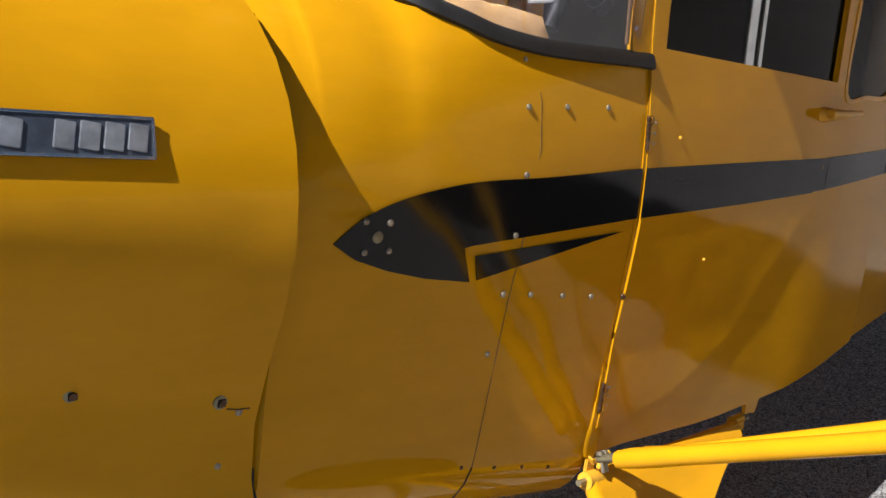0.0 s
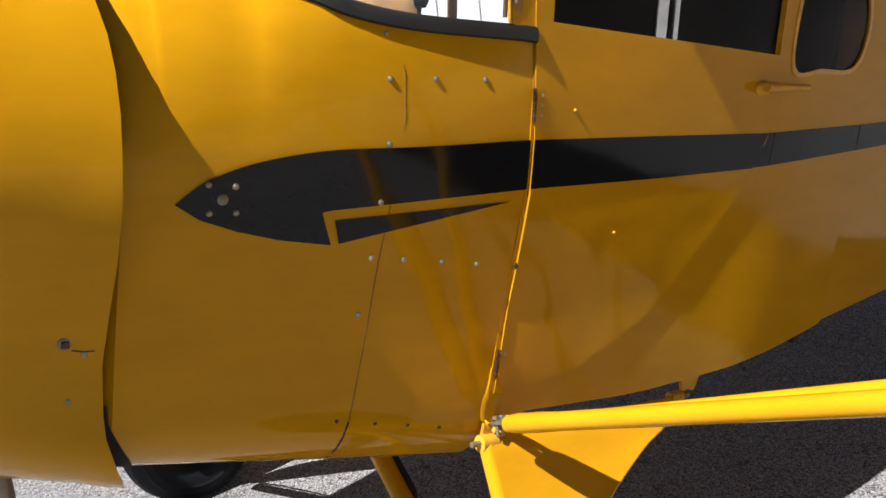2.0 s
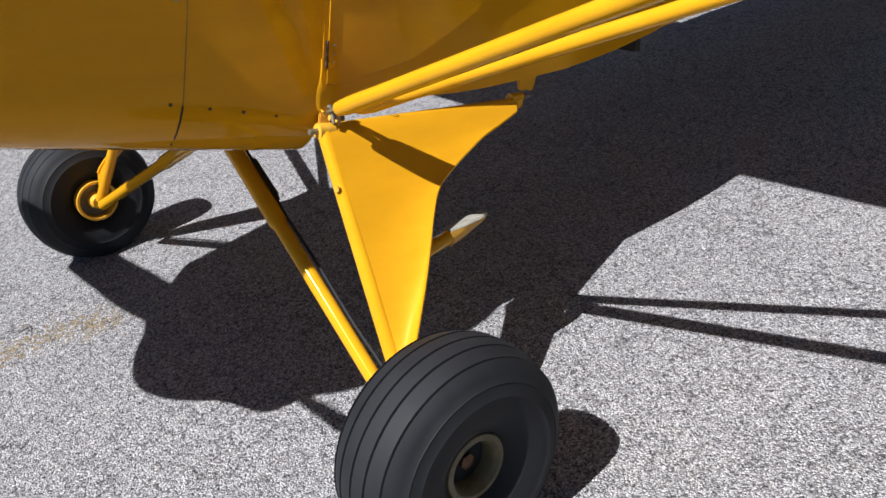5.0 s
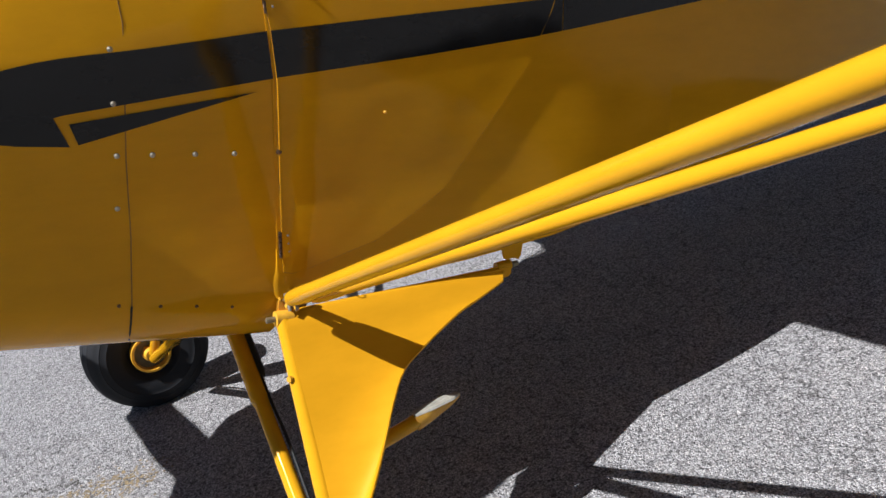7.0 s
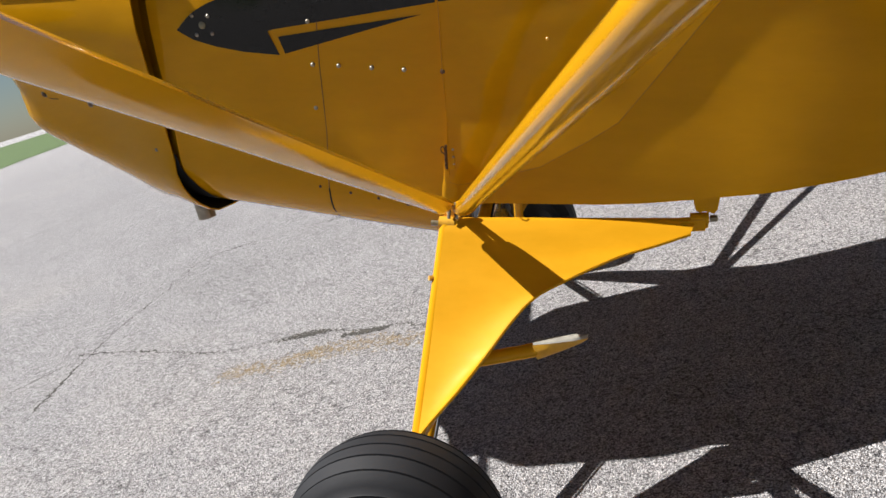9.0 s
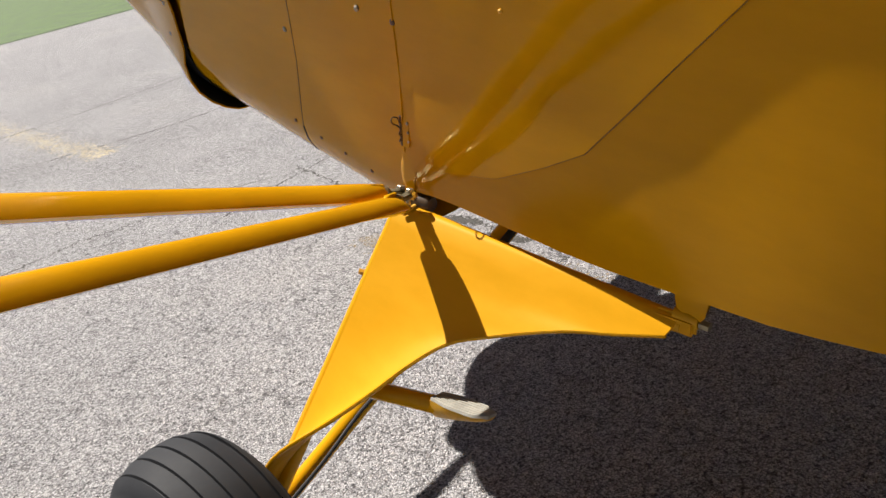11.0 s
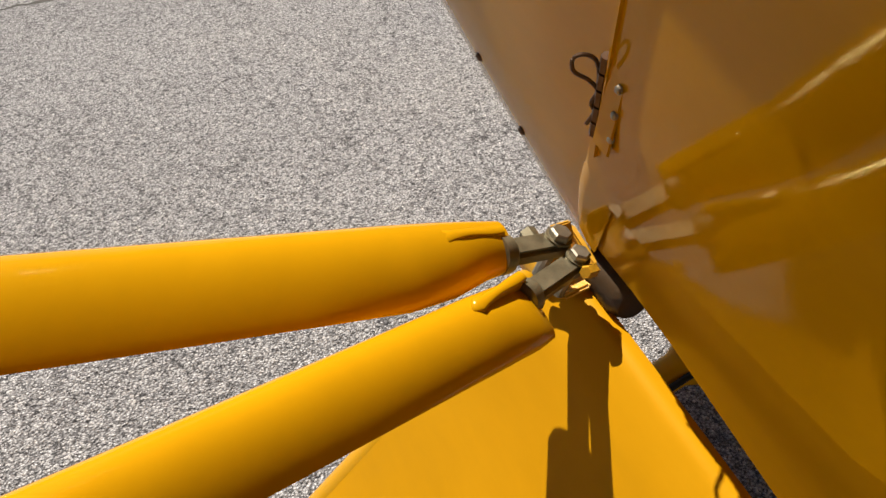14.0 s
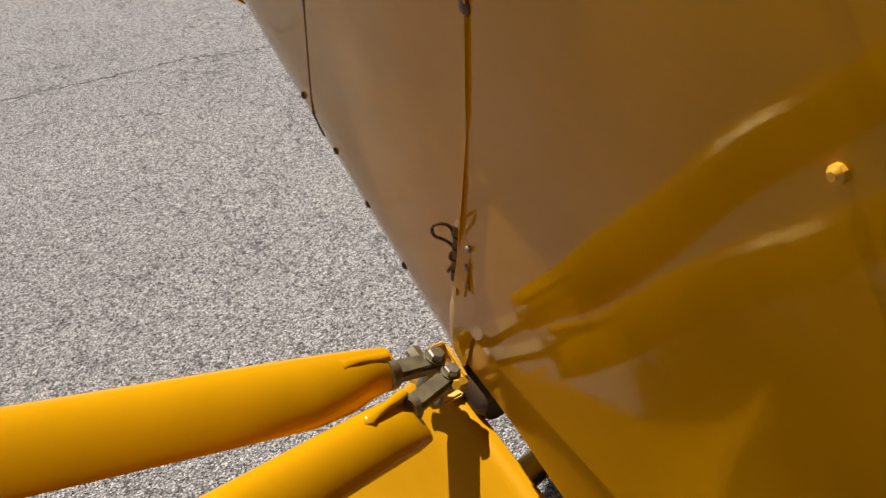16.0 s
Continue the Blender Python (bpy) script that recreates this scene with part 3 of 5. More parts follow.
def aft_hull():
    """Tapering fabric tail cone from the cabin to the stern post."""
    rings = []
    for u in [0.95, 1.02, 1.08, 1.14, 1.2, 1.35, 1.5, 1.9, 2.4, 3.0, 3.8, 4.6, 5.2]:
        t = (u - 0.95) / 4.25
        lo = 0.126 + 0.20 * (u - 0.95) - 0.022 * (u - 0.95) ** 2
        hi = float(np.interp(u, [0.95, 1.08, 1.2, 1.5, 2.0, 3.0, 5.2], [1.05, 1.05, 1.015, 0.95, 0.92, 0.88, 0.82]))
        pts = []
        for w in (lo, lo + 0.012, lo + (0.63 - lo) * 0.5, 0.63, 0.63 + (hi - 0.63) * 0.5, hi - 0.012, hi):
            narrow = 1.0 - ease(1.3, 5.2, u) * 0.9
            k = (1.0 if w not in (lo, hi) else 0.985) * narrow
            pts.append(Vector((u, MID - (MID - side_v(min(u, 1.4), w)) * k, w)))
        pts += [Vector((u, MID - 0.25 * (1 - t), hi + 0.075 * (1 - t))), Vector((u, MID, hi + 0.10 * (1 - t)))]
        far = [mirror(p) for p in reversed(pts[:-1])]
        rings.append([Vector((u, MID, lo))] + pts + far)
    return loft(rings, closed=True, cap=True)


part("tail_cone", aft_hull(), YELLOW_FABRIC, plane, "yellow fabric rear hull")


def belly_sheet():
    rings = []
    for (u, w) in LOWER:
        a = Vector((u, side_v(u, w) + 0.001, w))
        rings.append([a, a + Vector((0, 0.014, -0.003)), Vector((u, 0.2, w - 0.003)), Vector((u, MID, w - 0.003)), mirror(Vector((u, 0.2, w - 0.003))), mirror(a + Vector((0, 0.014, -0.003))), mirror(a)])
    return loft(rings)


part("belly_skin", belly_sheet(), YELLOW_FABRIC, plane, "yellow fabric belly")


def cabin_top():
    return box((1.02, 1.16, 0.02), Matrix.Translation((0.44, MID, 1.075)))


part("cabin_roof", cabin_top(), CABIN, plane, "dark cabin ceiling", smooth=False)
part("cabin_floor", box((0.94, 0.86, 0.02), Matrix.Translation((0.46, MID, 0.09))), CABIN, plane, smooth=False)
part("rear_bulkhead", box((0.02, 0.99, 0.96), Matrix.Translation((0.93, MID, 0.55))), CABIN, plane, "dark cabin rear wall", smooth=False)
part("seat_back", box((0.10, 0.84, 0.50), Matrix.Translation((0.66, MID, 0.42)) @ pose(0, 0, 0, 0, 12, 0), bevel=0.04), CABIN, plane, "dark bench seat back")

# windscreen
TOP_U = [(-0.050, -0.066, 1.045), (-0.060, -0.02, 1.080), (-0.078, 0.10, 1.100), (-0.092, 0.28, 1.112), (-0.095, MID, 1.115)]


def screen_rows():
    us = [-0.03, -0.20, -0.30, -0.36, -0.42, -0.455, -0.48, -0.505, -0.53, -0.552, -0.568, -0.575]
    rows = []
    for k, u in enumerate(us):
        b = Vector((u, *base_line(u))) + Vector((0, -0.002, 0.004))
        s = k / (len(us) - 1)
        i = min(int(s * 4), 3)
        t = Vector(TOP_U[i]).lerp(Vector(TOP_U[i + 1]), s * 4 - i)
        c = b.lerp(t, 0.5) + Vector((-0.075, -0.05 * (1 - s), 0.065)) * ease(0, 0.5, s) + Vector((0, -0.012, 0))
        rows.append([(1 - f) ** 2 * b + 2 * f * (1 - f) * c + f * f * t for f in (j / 10 for j in range(11))])
    return rows


def screen():
    rows = screen_rows()
    full = rows + [[mirror(p) for p in r] for r in reversed(rows[:-1])]
    outer = loft(full)
    bmesh.ops.recalc_face_normals(outer, faces=outer.faces)
    bmesh.ops.solidify(outer, geom=outer.faces[:], thickness=0.003)
    return outer


ws = part("windscreen", screen(), CLEAR, plane, "clear curved acrylic windscreen")
ws.visible_shadow = False


def seal():
    rows = screen_rows()
    foot = [r[0] + Vector((0, -0.004, -0.006)) for r in rows]
    path = smooth3(foot)
    path = [Vector((0.0, -0.052, 0.682))] + path
    full = path + [mirror(p) for p in reversed(path[:-1])]
    rings = []
    for i, p in enumerate(full):
        d = (full[min(i + 1, len(full) - 1)] - full[max(i - 1, 0)]).normalized()
        n = Vector((-0.15, (p.y - MID) / 0.5, 0.45))
        n = (n - d * n.dot(d)).normalized()
        a = d.cross(n).normalized()
        a = a if a.z > 0 else -a
        rings.append([p + a * x + n * z for x, z in ((0.011, -0.006), (0.011, 0.001), (0.006, 0.0032), (-0.006, 0.0030), (-0.014, 0.0008), (-0.014, -0.006))])
    return loft(rings, closed=True, cap=True)


def smooth3(pts, n=6):
    out = []
    for i in range(len(pts) - 1):
        p = [Vector(pts[max(0, min(len(pts) - 1, i + j))]) for j in (-1, 0, 1, 2)]
        for s in range(n):
            t = s / n
            out.append(0.5 * ((2 * p[1]) + (p[2] - p[0]) * t + (2 * p[0] - 5 * p[1] + 4 * p[2] - p[3]) * t * t + (3 * p[1] - p[0] - 3 * p[2] + p[3]) * t ** 3))
    return out + [Vector(pts[-1])]


part("windscreen_seal", seal(), SEAL, plane, "black rubber strip at the foot of the windscreen")


# wings
def wing(flip):
    prof = [(1.60, 0.004), (1.2, 0.0), (0.8, -0.004), (0.4, -0.002), (0.12, 0.004), (0.04, 0.020), (0.008, 0.045), (0.0, 0.068), (0.010, 0.095),
            (0.05, 0.130), (0.15, 0.170), (0.35, 0.205), (0.6, 0.205), (0.9, 0.170), (1.25, 0.095), (1.60, 0.012)]
    rings = []
    for v in [-0.03, -0.5, -1.2, -2.0, -2.8, -3.6, -4.3, -4.7, -4.85]:
        k = 1.0 if v > -4.5 else (0.93 if v > -4.8 else 0.7)
        ring = [Vector((-0.10 + 0.8 + (a - 0.8) * k, v, 1.062 + b + 0.042 * (-0.03 - v))) for a, b in prof]
        rings.append([mirror(p) for p in ring] if flip else ring)
    return loft(rings, closed=True, cap=True)


for flip in (False, True):
    part("wing", wing(flip), YELLOW_WING, plane, "yellow fabric-covered high wing")
part("wing_centre", loft([[Vector((-0.10 + a, v, 1.062 + b)) for a, b in ((1.6, 0.03), (0.9, 0.03), (0.1, 0.035), (0.02, 0.05), (0.0, 0.068), (0.05, 0.13), (0.35, 0.2), (0.9, 0.17), (1.6, 0.035))] for v in (-0.03, 2 * MID + 0.03)], closed=True, cap=True), YELLOW_WING, plane, "yellow wing centre section")


# struts, given by a place and a direction in the world
def strut_axis(p, d, a, b):
    p, d = Vector(p), Vector(d).normalized()
    return unhull(*(p + d * a)), unhull(*(p + d * b))


def wing_strut(p, d, chord, thick, start, flip, ends):
    a, b = strut_axis(p, d, start, 2.95)
    if flip:
        a, b = mirror(a), mirror(b)
    dirn, s, t = frame_at(b - a, (1, 0, 0))
    n = 32
    length = (b - a).length
    rings = []
    for at, ch, th, slide in ends + [(0.13, 1, 1, 0), (0.4, 1, 1, 0), (1.2, 1, 1, 0), (2.0, 1, 1, 0), (length - 0.1, 1, 1, 0), (length, 0.6, 0.8, 0)]:
        ring = []
        for i in range(n):
            ang = 2 * math.pi * i / n
            x = math.cos(ang)
            y = math.sin(ang) * (1.22 * math.sin(ang / 2) if at > 0.08 else 0.55 + 0.67 * math.sin(ang / 2))
            ring.append(a + dirn * at + s * (x * chord / 2 * ch - slide * chord) + t * (y * thick / 2 * th))
        rings.append(ring)
    return loft(rings, closed=True, cap=True)


FRONT_P, FRONT_D = (0.0180, 0.0, 0.6818), (0.1220, -1.0, 0.3635)
REAR_P, REAR_D = (0.0348, 0.0, 0.6708), (0.385, -1.0, 0.3100)
for flip in (False, True):
    part("wing_strut", wing_strut(FRONT_P, FRONT_D, 0.0545, 0.033, 0.053, flip, [(0.0, 0.50, 0.62, 0.16), (0.002, 0.58, 0.80, 0.15), (0.022, 0.68, 0.92, 0.11), (0.045, 0.86, 0.98, 0.05), (0.075, 0.97, 1, 0.01)]), YELLOW_TUBE, plane, "yellow streamlined front wing strut")
    part("wing_strut", wing_strut(REAR_P, REAR_D, 0.0425, 0.0285, 0.059, flip, [(0.0, 0.90, 0.42, 0.03), (0.002, 0.96, 0.58, 0.02), (0.016, 1.0, 0.86, 0.0), (0.04, 1.0, 1, 0.0)]), YELLOW_TUBE, plane, "thinner yellow rear wing strut")

# landing gear
AXLE = unhull(-0.142, -0.335, 0.205)
GEAR_TOP, GEAR_AFT = Vector((0.003, -0.004, -0.022)), Vector((0.508, -0.006, -0.021))
KNEE = [(0.499, -0.022, -0.034), (0.431, -0.040, -0.053), (0.360, -0.060, -0.070), (0.262, -0.092, -0.108), (0.198, -0.118, -0.138), (0.152, -0.157, -0.180), (0.110, -0.200, -0.230), (0.062, -0.247, -0.283), (-0.003, -0.306, -0.348), (-0.030, -0.330, -0.400)]


FACE = (GEAR_AFT - GEAR_TOP).cross(AXLE - GEAR_TOP).normalized()
FACE = FACE if FACE.y < 0 else -FACE


def gear_leg(flip):
    f = mirror if flip else Vector
    leg = part("gear_leg", tube([f(GEAR_TOP), f(GEAR_TOP.lerp(AXLE, 0.5)), f(AXLE)], [0.0150, 0.0160, 0.0165], n=18), YELLOW_TUBE, plane, "yellow welded landing gear leg with sheet fairing")
    end = GEAR_AFT + Vector((0.004, 0.004, 0.0))
    part("top_tube", tube([f(GEAR_TOP + Vector((0.02, 0.003, 0.002))), f(GEAR_AFT + Vector((-0.05, 0.004, 0.002))), f(end)], [0.0110, 0.0115, 0.0125], n=16), YELLOW_TUBE, leg)
    rear = [Vector(p) for p in KNEE]
    part("rear_tube", tube([f(p) for p in smooth3(rear, 4)], 0.0040, n=10), YELLOW_TUBE, leg)
    bm = bmesh.new()
    knee = [p + FACE * 0.0042 for p in smooth3(rear, 4)]
    rows = []
    for i, p in enumerate(knee):
        s = i / (len(knee) - 1)
        q = GEAR_TOP.lerp(AXLE, 0.02 + 0.98 * s) + FACE * 0.0152
        rows.append([q.lerp(p, k / 6) + FACE * 0.0006 * math.sin(math.pi * k / 6) for k in range(7)])
    # the sheet's upper edge is rolled over the top tube
    over = FACE.cross(GEAR_AFT - GEAR_TOP).normalized()
    over = over if over.z > 0 else -over
    rolled = []
    for deg in (90, 60, 40, 20, 0):
        a = math.radians(deg)
        rolled.append([GEAR_TOP.lerp(GEAR_AFT, k / 6) + Vector((0, 0.0035, 0.002)) + (FACE * math.cos(a) + over * math.sin(a)) * 0.0120 for k in range(7)])
    outer = rolled + rows
    loft([[f(p) for p in r] for r in outer], bm)
    back = [[p - FACE * 0.006 for p in r] for r in outer[4:]]
    loft([[f(p) for p in r] for r in reversed(back)], bm)
    for k in (0, -1):
        loft([[f(r[k]) for r in outer[4:]], [f(r[k]) for r in back]], bm)
    bmesh.ops.remove_doubles(bm, verts=bm.verts[:], dist=1e-4)
    part("fairing", bm, YELLOW_MATT, leg, "yellow painted triangular sheet fairing")
    part("axle_bolt", tube([f(GEAR_TOP.lerp(AXLE, 0.20) + Vector((-0.010, -0.008, 0))), f(GEAR_TOP.lerp(AXLE, 0.20) + Vector((-0.020, -0.014, 0.002)))], 0.0058, n=6), YELLOW_WORN, leg)
    # rear hinge: a thick rounded end plate, a dark pin and the tab of the hull over it
    lug = part("rear_lug", box((0.062, 0.014, 0.030), Matrix.Translation(f(end + Vector((-0.010, -0.004, 0.002)))) @ pose(0, 0, 0, 0, -4, 0), bevel=0.006, seg=3), YELLOW_MATT, leg, "thick rounded hinge plate")
    part("lug_barrel", tube([f(end + Vector((-0.014, 0.002, 0.012))), f(end + Vector((0.022, 0.002, 0.014)))], 0.0115, n=16), YELLOW_TUBE, lug)
    part("lug_bolt", tube([f(end + Vector((0.024, -0.004, 0.014))), f(end + Vector((0.038, -0.004, 0.015)))], 0.0070, n=6), OLIVE_STEEL, lug)
    return leg


for flip in (False, True):
    gear_leg(flip)
    f = mirror if flip else Vector
    tab = bmesh.new()
    outline = [(0.502, 0.047), (0.504, 0.026), (0.508, 0.013), (0.516, 0.010), (0.524, 0.013), (0.534, 0.011), (0.542, 0.008), (0.548, 0.018), (0.552, 0.052)]
    loft([[f(Vector((u, side_v(u, w) + d, w))) for u, w in outline] for d in (0.003, 0.0025, 0.0025, 0.010)], tab, closed=True, cap=True)
    part("hinge_tab", tab, YELLOW_FABRIC, plane, "welded hinge tab below the cabin side", angle=25)
    top = unhull(-0.016, 0.455, 0.560)
    low = unhull(-0.150, -0.300, 0.200)
    part("shock_strut", tube([f(low), f(low.lerp(top, 0.62)), f(low.lerp(top, 0.63)), f(top)], [0.0165, 0.0165, 0.021, 0.021], n=16), YELLOW_TUBE, plane, "yellow telescoping shock strut")
    hose = [f(low.lerp(top, k / 8) + Vector((0.019 + 0.003 * math.sin(k * 2.1), -0.008, 0.010 - 0.003 * math.cos(k * 1.7)))) for k in range(9)]
    part("brake_hose", tube(smooth3(hose, 3), 0.0035, n=8), SEAL, plane, "black brake hose along the shock strut")
    for k in (0.86,):
        part("hose_union", tube([f(low.lerp(top, k - 0.16) + Vector((0.021, -0.008, 0.011))), f(low.lerp(top, k - 0.14) + Vector((0.021, -0.008, 0.011))), f(low.lerp(top, k) + Vector((0.021, -0.008, 0.011)))], [0.0045, 0.0085, 0.0080], n=12), SEAL, plane, "black brake hose union")


# wheels
def tyre_profile():
    half = [(0.062, 0.066), (0.078, 0.080), (0.090, 0.100), (0.0925, 0.103), (0.0935, 0.107), (0.0985, 0.124), (0.101, 0.142), (0.1012, 0.152), (0.1024, 0.154), (0.1010, 0.156),
            (0.0985, 0.168), (0.0960, 0.176), (0.0968, 0.1775), (0.0942, 0.179), (0.088, 0.192), (0.080, 0.203)]
    ribs = []
    for g, r in ((0.067, 0.2120), (0.034, 0.2225)):
        ribs += [(g + 0.0028, r), (g + 0.0014, r - 0.006), (g - 0.0014, r - 0.006), (g - 0.0028, r + 0.0005)]
    right = half + ribs + [(0.017, 0.2247), (0.0028, 0.2252), (0.0014, 0.2190)]
    left = [(-a, r) for a, r in reversed(right)]
    return right + left


def wheel(name_m, flip):
    hub = empty("wheel", name_m, "", "")
    hub.parent = plane
    hub.matrix_parent_inverse = HULL.inverted()
    bm = lathe(tyre_profile(), n=64)
    for v in bm.verts:
        if v.co.z < -0.205:
            v.co.y *= 1 + (-0.205 - v.co.z) * 3
            v.co.z = -0.2135 if v.co.z < -0.2135 else v.co.z
    part("tyre", bm, RUBBER, hub, "black ribbed balloon tyre")
    k = 1 if flip else -1
    part("rim", lathe([(k * 0.062, 0.069), (k * 0.070, 0.066), (k * 0.072, 0.056), (k * 0.066, 0.052), (k * 0.060, 0.048), (k * 0.030, 0.046)], n=32), OLIVE_PAINT, hub, "dull olive wheel rim")
    part("hub_bore", lathe([(k * 0.034, 0.0465), (k * 0.033, 0.020), (k * 0.033, 0.0)], n=24), BLACK_IN, hub, "dark hub bore")
    part("hub_nut", lathe([(k * 0.033, 0.017), (k * 0.046, 0.016), (k * 0.048, 0.012), (k * 0.048, 0.0)], n=6), RUSTY, hub)
    drum = part("brake_drum", lathe([(-k * 0.060, 0.069), (-k * 0.098, 0.071), (-k * 0.104, 0.069), (-k * 0.104, 0.061), (-k * 0.098, 0.059), (-k * 0.076, 0.058)], n=40), YELLOW_WORN, hub, "chipped yellow brake drum")
    part("drum_back", lathe([(-k * 0.078, 0.060), (-k * 0.080, 0.030), (-k * 0.080, 0.0)], n=32), OLIVE_PAINT, drum, "greasy olive backing plate")
    part("axle_boss", lathe([(-k * 0.078, 0.030), (-k * 0.104, 0.027), (-k * 0.118, 0.021), (-k * 0.118, 0.0)], n=24), YELLOW_WORN, drum)
    part("brake_lever", box((0.012, 0.012, 0.052), Matrix.Translation((0.018, -k * 0.098, 0.040)) @ pose(0, 0, 0, 0, 25, 0), bevel=0.003), RUSTY, drum)
    return hub


WHEEL = Matrix.Diagonal((0.935, 0.935, 0.935, 1))
wheel(pose(-0.140, -0.440, 0.1996) @ WHEEL, False)
wheel(pose(-0.150, 2 * MID + 0.445, 0.1996) @ WHEEL, True)

# boarding step
for f in (Vector, mirror):
    root, heel, toe = unhull(0.010, -0.176, 0.411), unhull(0.140, -0.148, 0.398), unhull(0.246, -0.142, 0.402)
    step = part("boarding_step", tube([f(root), f(root.lerp(heel, 0.5)), f(heel), f(heel.lerp(toe, 0.12))], [0.0150, 0.0150, 0.0150, 0.0140], n=16), YELLOW_TUBE, plane, "yellow boarding step with a ribbed pad")
    d, up, sd = frame_at(toe - heel, (0.10, 0.24, 1))
    scoop, outline = [], []
    for k in range(11):
        t = k / 10
        half = 0.0155 + 0.0065 * ease(0, 0.35, t) - 0.0120 * ease(0.75, 1.0, t)
        deep = 0.029 * (1 - t) ** 0.8 + 0.004
        c = heel.lerp(toe, t) + up * (0.0125 * (1 - t))
        scoop.append([f(c + sd * (half * math.cos(a)) + up * (deep * (math.sin(a) if math.sin(a) < 0 else 0))) for a in (math.pi * 2 * i / 16 for i in range(16))])
        outline.append((heel.lerp(toe, 0.02 + 1.0 * t) + up * (0.0125 * (1 - t) + 0.001), half * 1.04))
    part("step_plate", loft(scoop, closed=True, cap=True), YELLOW_WORN, step, "worn yellow folded step plate")
    prof = []
    n_rib = 7
    for i in range(n_rib):
        x0, x1 = -1 + 2 * i / n_rib, -1 + 2 * (i + 1) / n_rib
        prof += [(x0 + 0.04, 0.0022), (x0 + 0.08, 0.0042), (x1 - 0.08, 0.0042), (x1 - 0.04, 0.0022)]
    prof += [(1.0, -0.0005), (-1.0, -0.0005)]
    part("step_pad", loft([[f(c + sd * (h * x) + up * z) for x, z in prof] for c, h in outline], closed=True, cap=True), STEP_TREAD, step, "pale ribbed rubber pad", angle=25)

# black stripe on the near side
def band(outline, put, out, mat, label):
    return part("stripe", plate(dense(outline, 0.05), [], put, out + 0.0012, out), mat, plane, label)


TOP_EDGE = [(-0.555, 0.402), (-0.516, 0.433), (-0.460, 0.457), (-0.391, 0.474), (-0.316, 0.485), (-0.190, 0.494), (0.012, 0.5135)]
LOW_EDGE = [(0.017, 0.432), (-0.331, 0.395), (-0.345, 0.392), (-0.326, 0.343), (-0.407, 0.352), (-0.469, 0.365), (-0.520, 0.381)]
for put in (skin, skin_far):
    band(smooth_loop(TOP_EDGE, 4, False) + LOW_EDGE, put, 0.0006, BLACK_PAINT, "glossy black spear-head paint stripe")
    band([(-0.313, 0.345), (-0.323, 0.380), (-0.012, 0.411)], put, 0.0006, BLACK_PAINT, "small black paint flash")
    band([(0.018, 0.514), (0.30, 0.534), (0.6075, 0.5545), (0.592, 0.514), (0.574, 0.4825), (0.30, 0.456), (0.0235, 0.433)], put, 0.0038, BLACK_PAINT, "glossy black paint stripe on the door")
    band([(0.018, 0.514), (0.30, 0.534), (0.630, 0.5568), (0.630, 0.4897), (0.560, 0.4815), (0.30, 0.456), (0.0235, 0.433)], put, 0.0006, BLACK_PAINT, "glossy black paint stripe behind the door edge")
    band([(0.632, 0.557), (0.95, 0.589), (0.95, 0.532), (0.632, 0.490)], put, 0.0006, BLACK_PAINT, "glossy black paint stripe")
    band([(0.95, 0.589), (1.10, 0.605), (1.264, 0.625), (1.40, 0.640), (1.40, 0.592), (1.279, 0.576), (1.10, 0.552), (0.95, 0.532)], put, 0.0015, BLACK_PAINT, "glossy black paint stripe")

# hangars beyond
def hangar(x, y, turn, long, high, mat, door_mat, label):
    ob = empty("hangar", pose(x, y, 0, 0, 0, turn), label, "hangar")
    bm = bmesh.new()
    n = int(long / 0.3)
    for k in range(n + 1):
        px, d = -long / 2 + k * long / n, 0.04 * (k % 2)
        bm.verts.new((px, -d, 0)), bm.verts.new((px, -d, high))
    bm.verts.ensure_lookup_table()
    for k in range(n):
        bm.faces.new([bm.verts[i] for i in (2 * k, 2 * k + 2, 2 * k + 3, 2 * k + 1)])
    part("wall", bm, mat, ob, smooth=False)
    part("roof", box((long + 0.8, 9.0, 0.3), Matrix.Translation((0, 4.2, high + 0.9)) @ pose(0, 0, 0, 10, 0, 0)), mat, ob, smooth=False)
    for k in range(int(long // 6)):
        px = -long / 2 + 3.2 + 6 * k
        gate = part("hangar_door", box((4.6, 0.10, high - 0.9), Matrix.Translation((px, -0.12, (high - 0.9) / 2)), bevel=0.02), door_mat, ob, "large sliding hangar door")
        for j in range(5):
            part("rib", box((0.06, 0.05, high - 1.0), Matrix.Translation((px - 2.0 + j, -0.19, (high - 0.9) / 2))), mat, gate, smooth=False)
    return ob


hangar(12.8, 14.2, -45, 11, 4.6, HANGAR_WHITE, HANGAR_WHITE, "white sheet-metal hangar beyond the airplane")
hangar(44, 16, -10, 30, 4.6, HANGAR_BLUE, HANGAR_BLUE, "blue corrugated hangar beyond the airplane tail")


# ---- strut fitting ----
def hexbolt(base, axis, r, h, shank=0.0):
    d = Vector(axis).normalized()
    bm = tube([Vector(base), Vector(base) + d * h * 0.82, Vector(base) + d * h], [r, r, r * 0.82], n=6)
    if shank:
        tube([Vector(base) - d * shank, Vector(base)], r * 0.55, bm, n=10)
    return bm


def unit(p, d):
    return Vector(p), Vector(d).normalized()


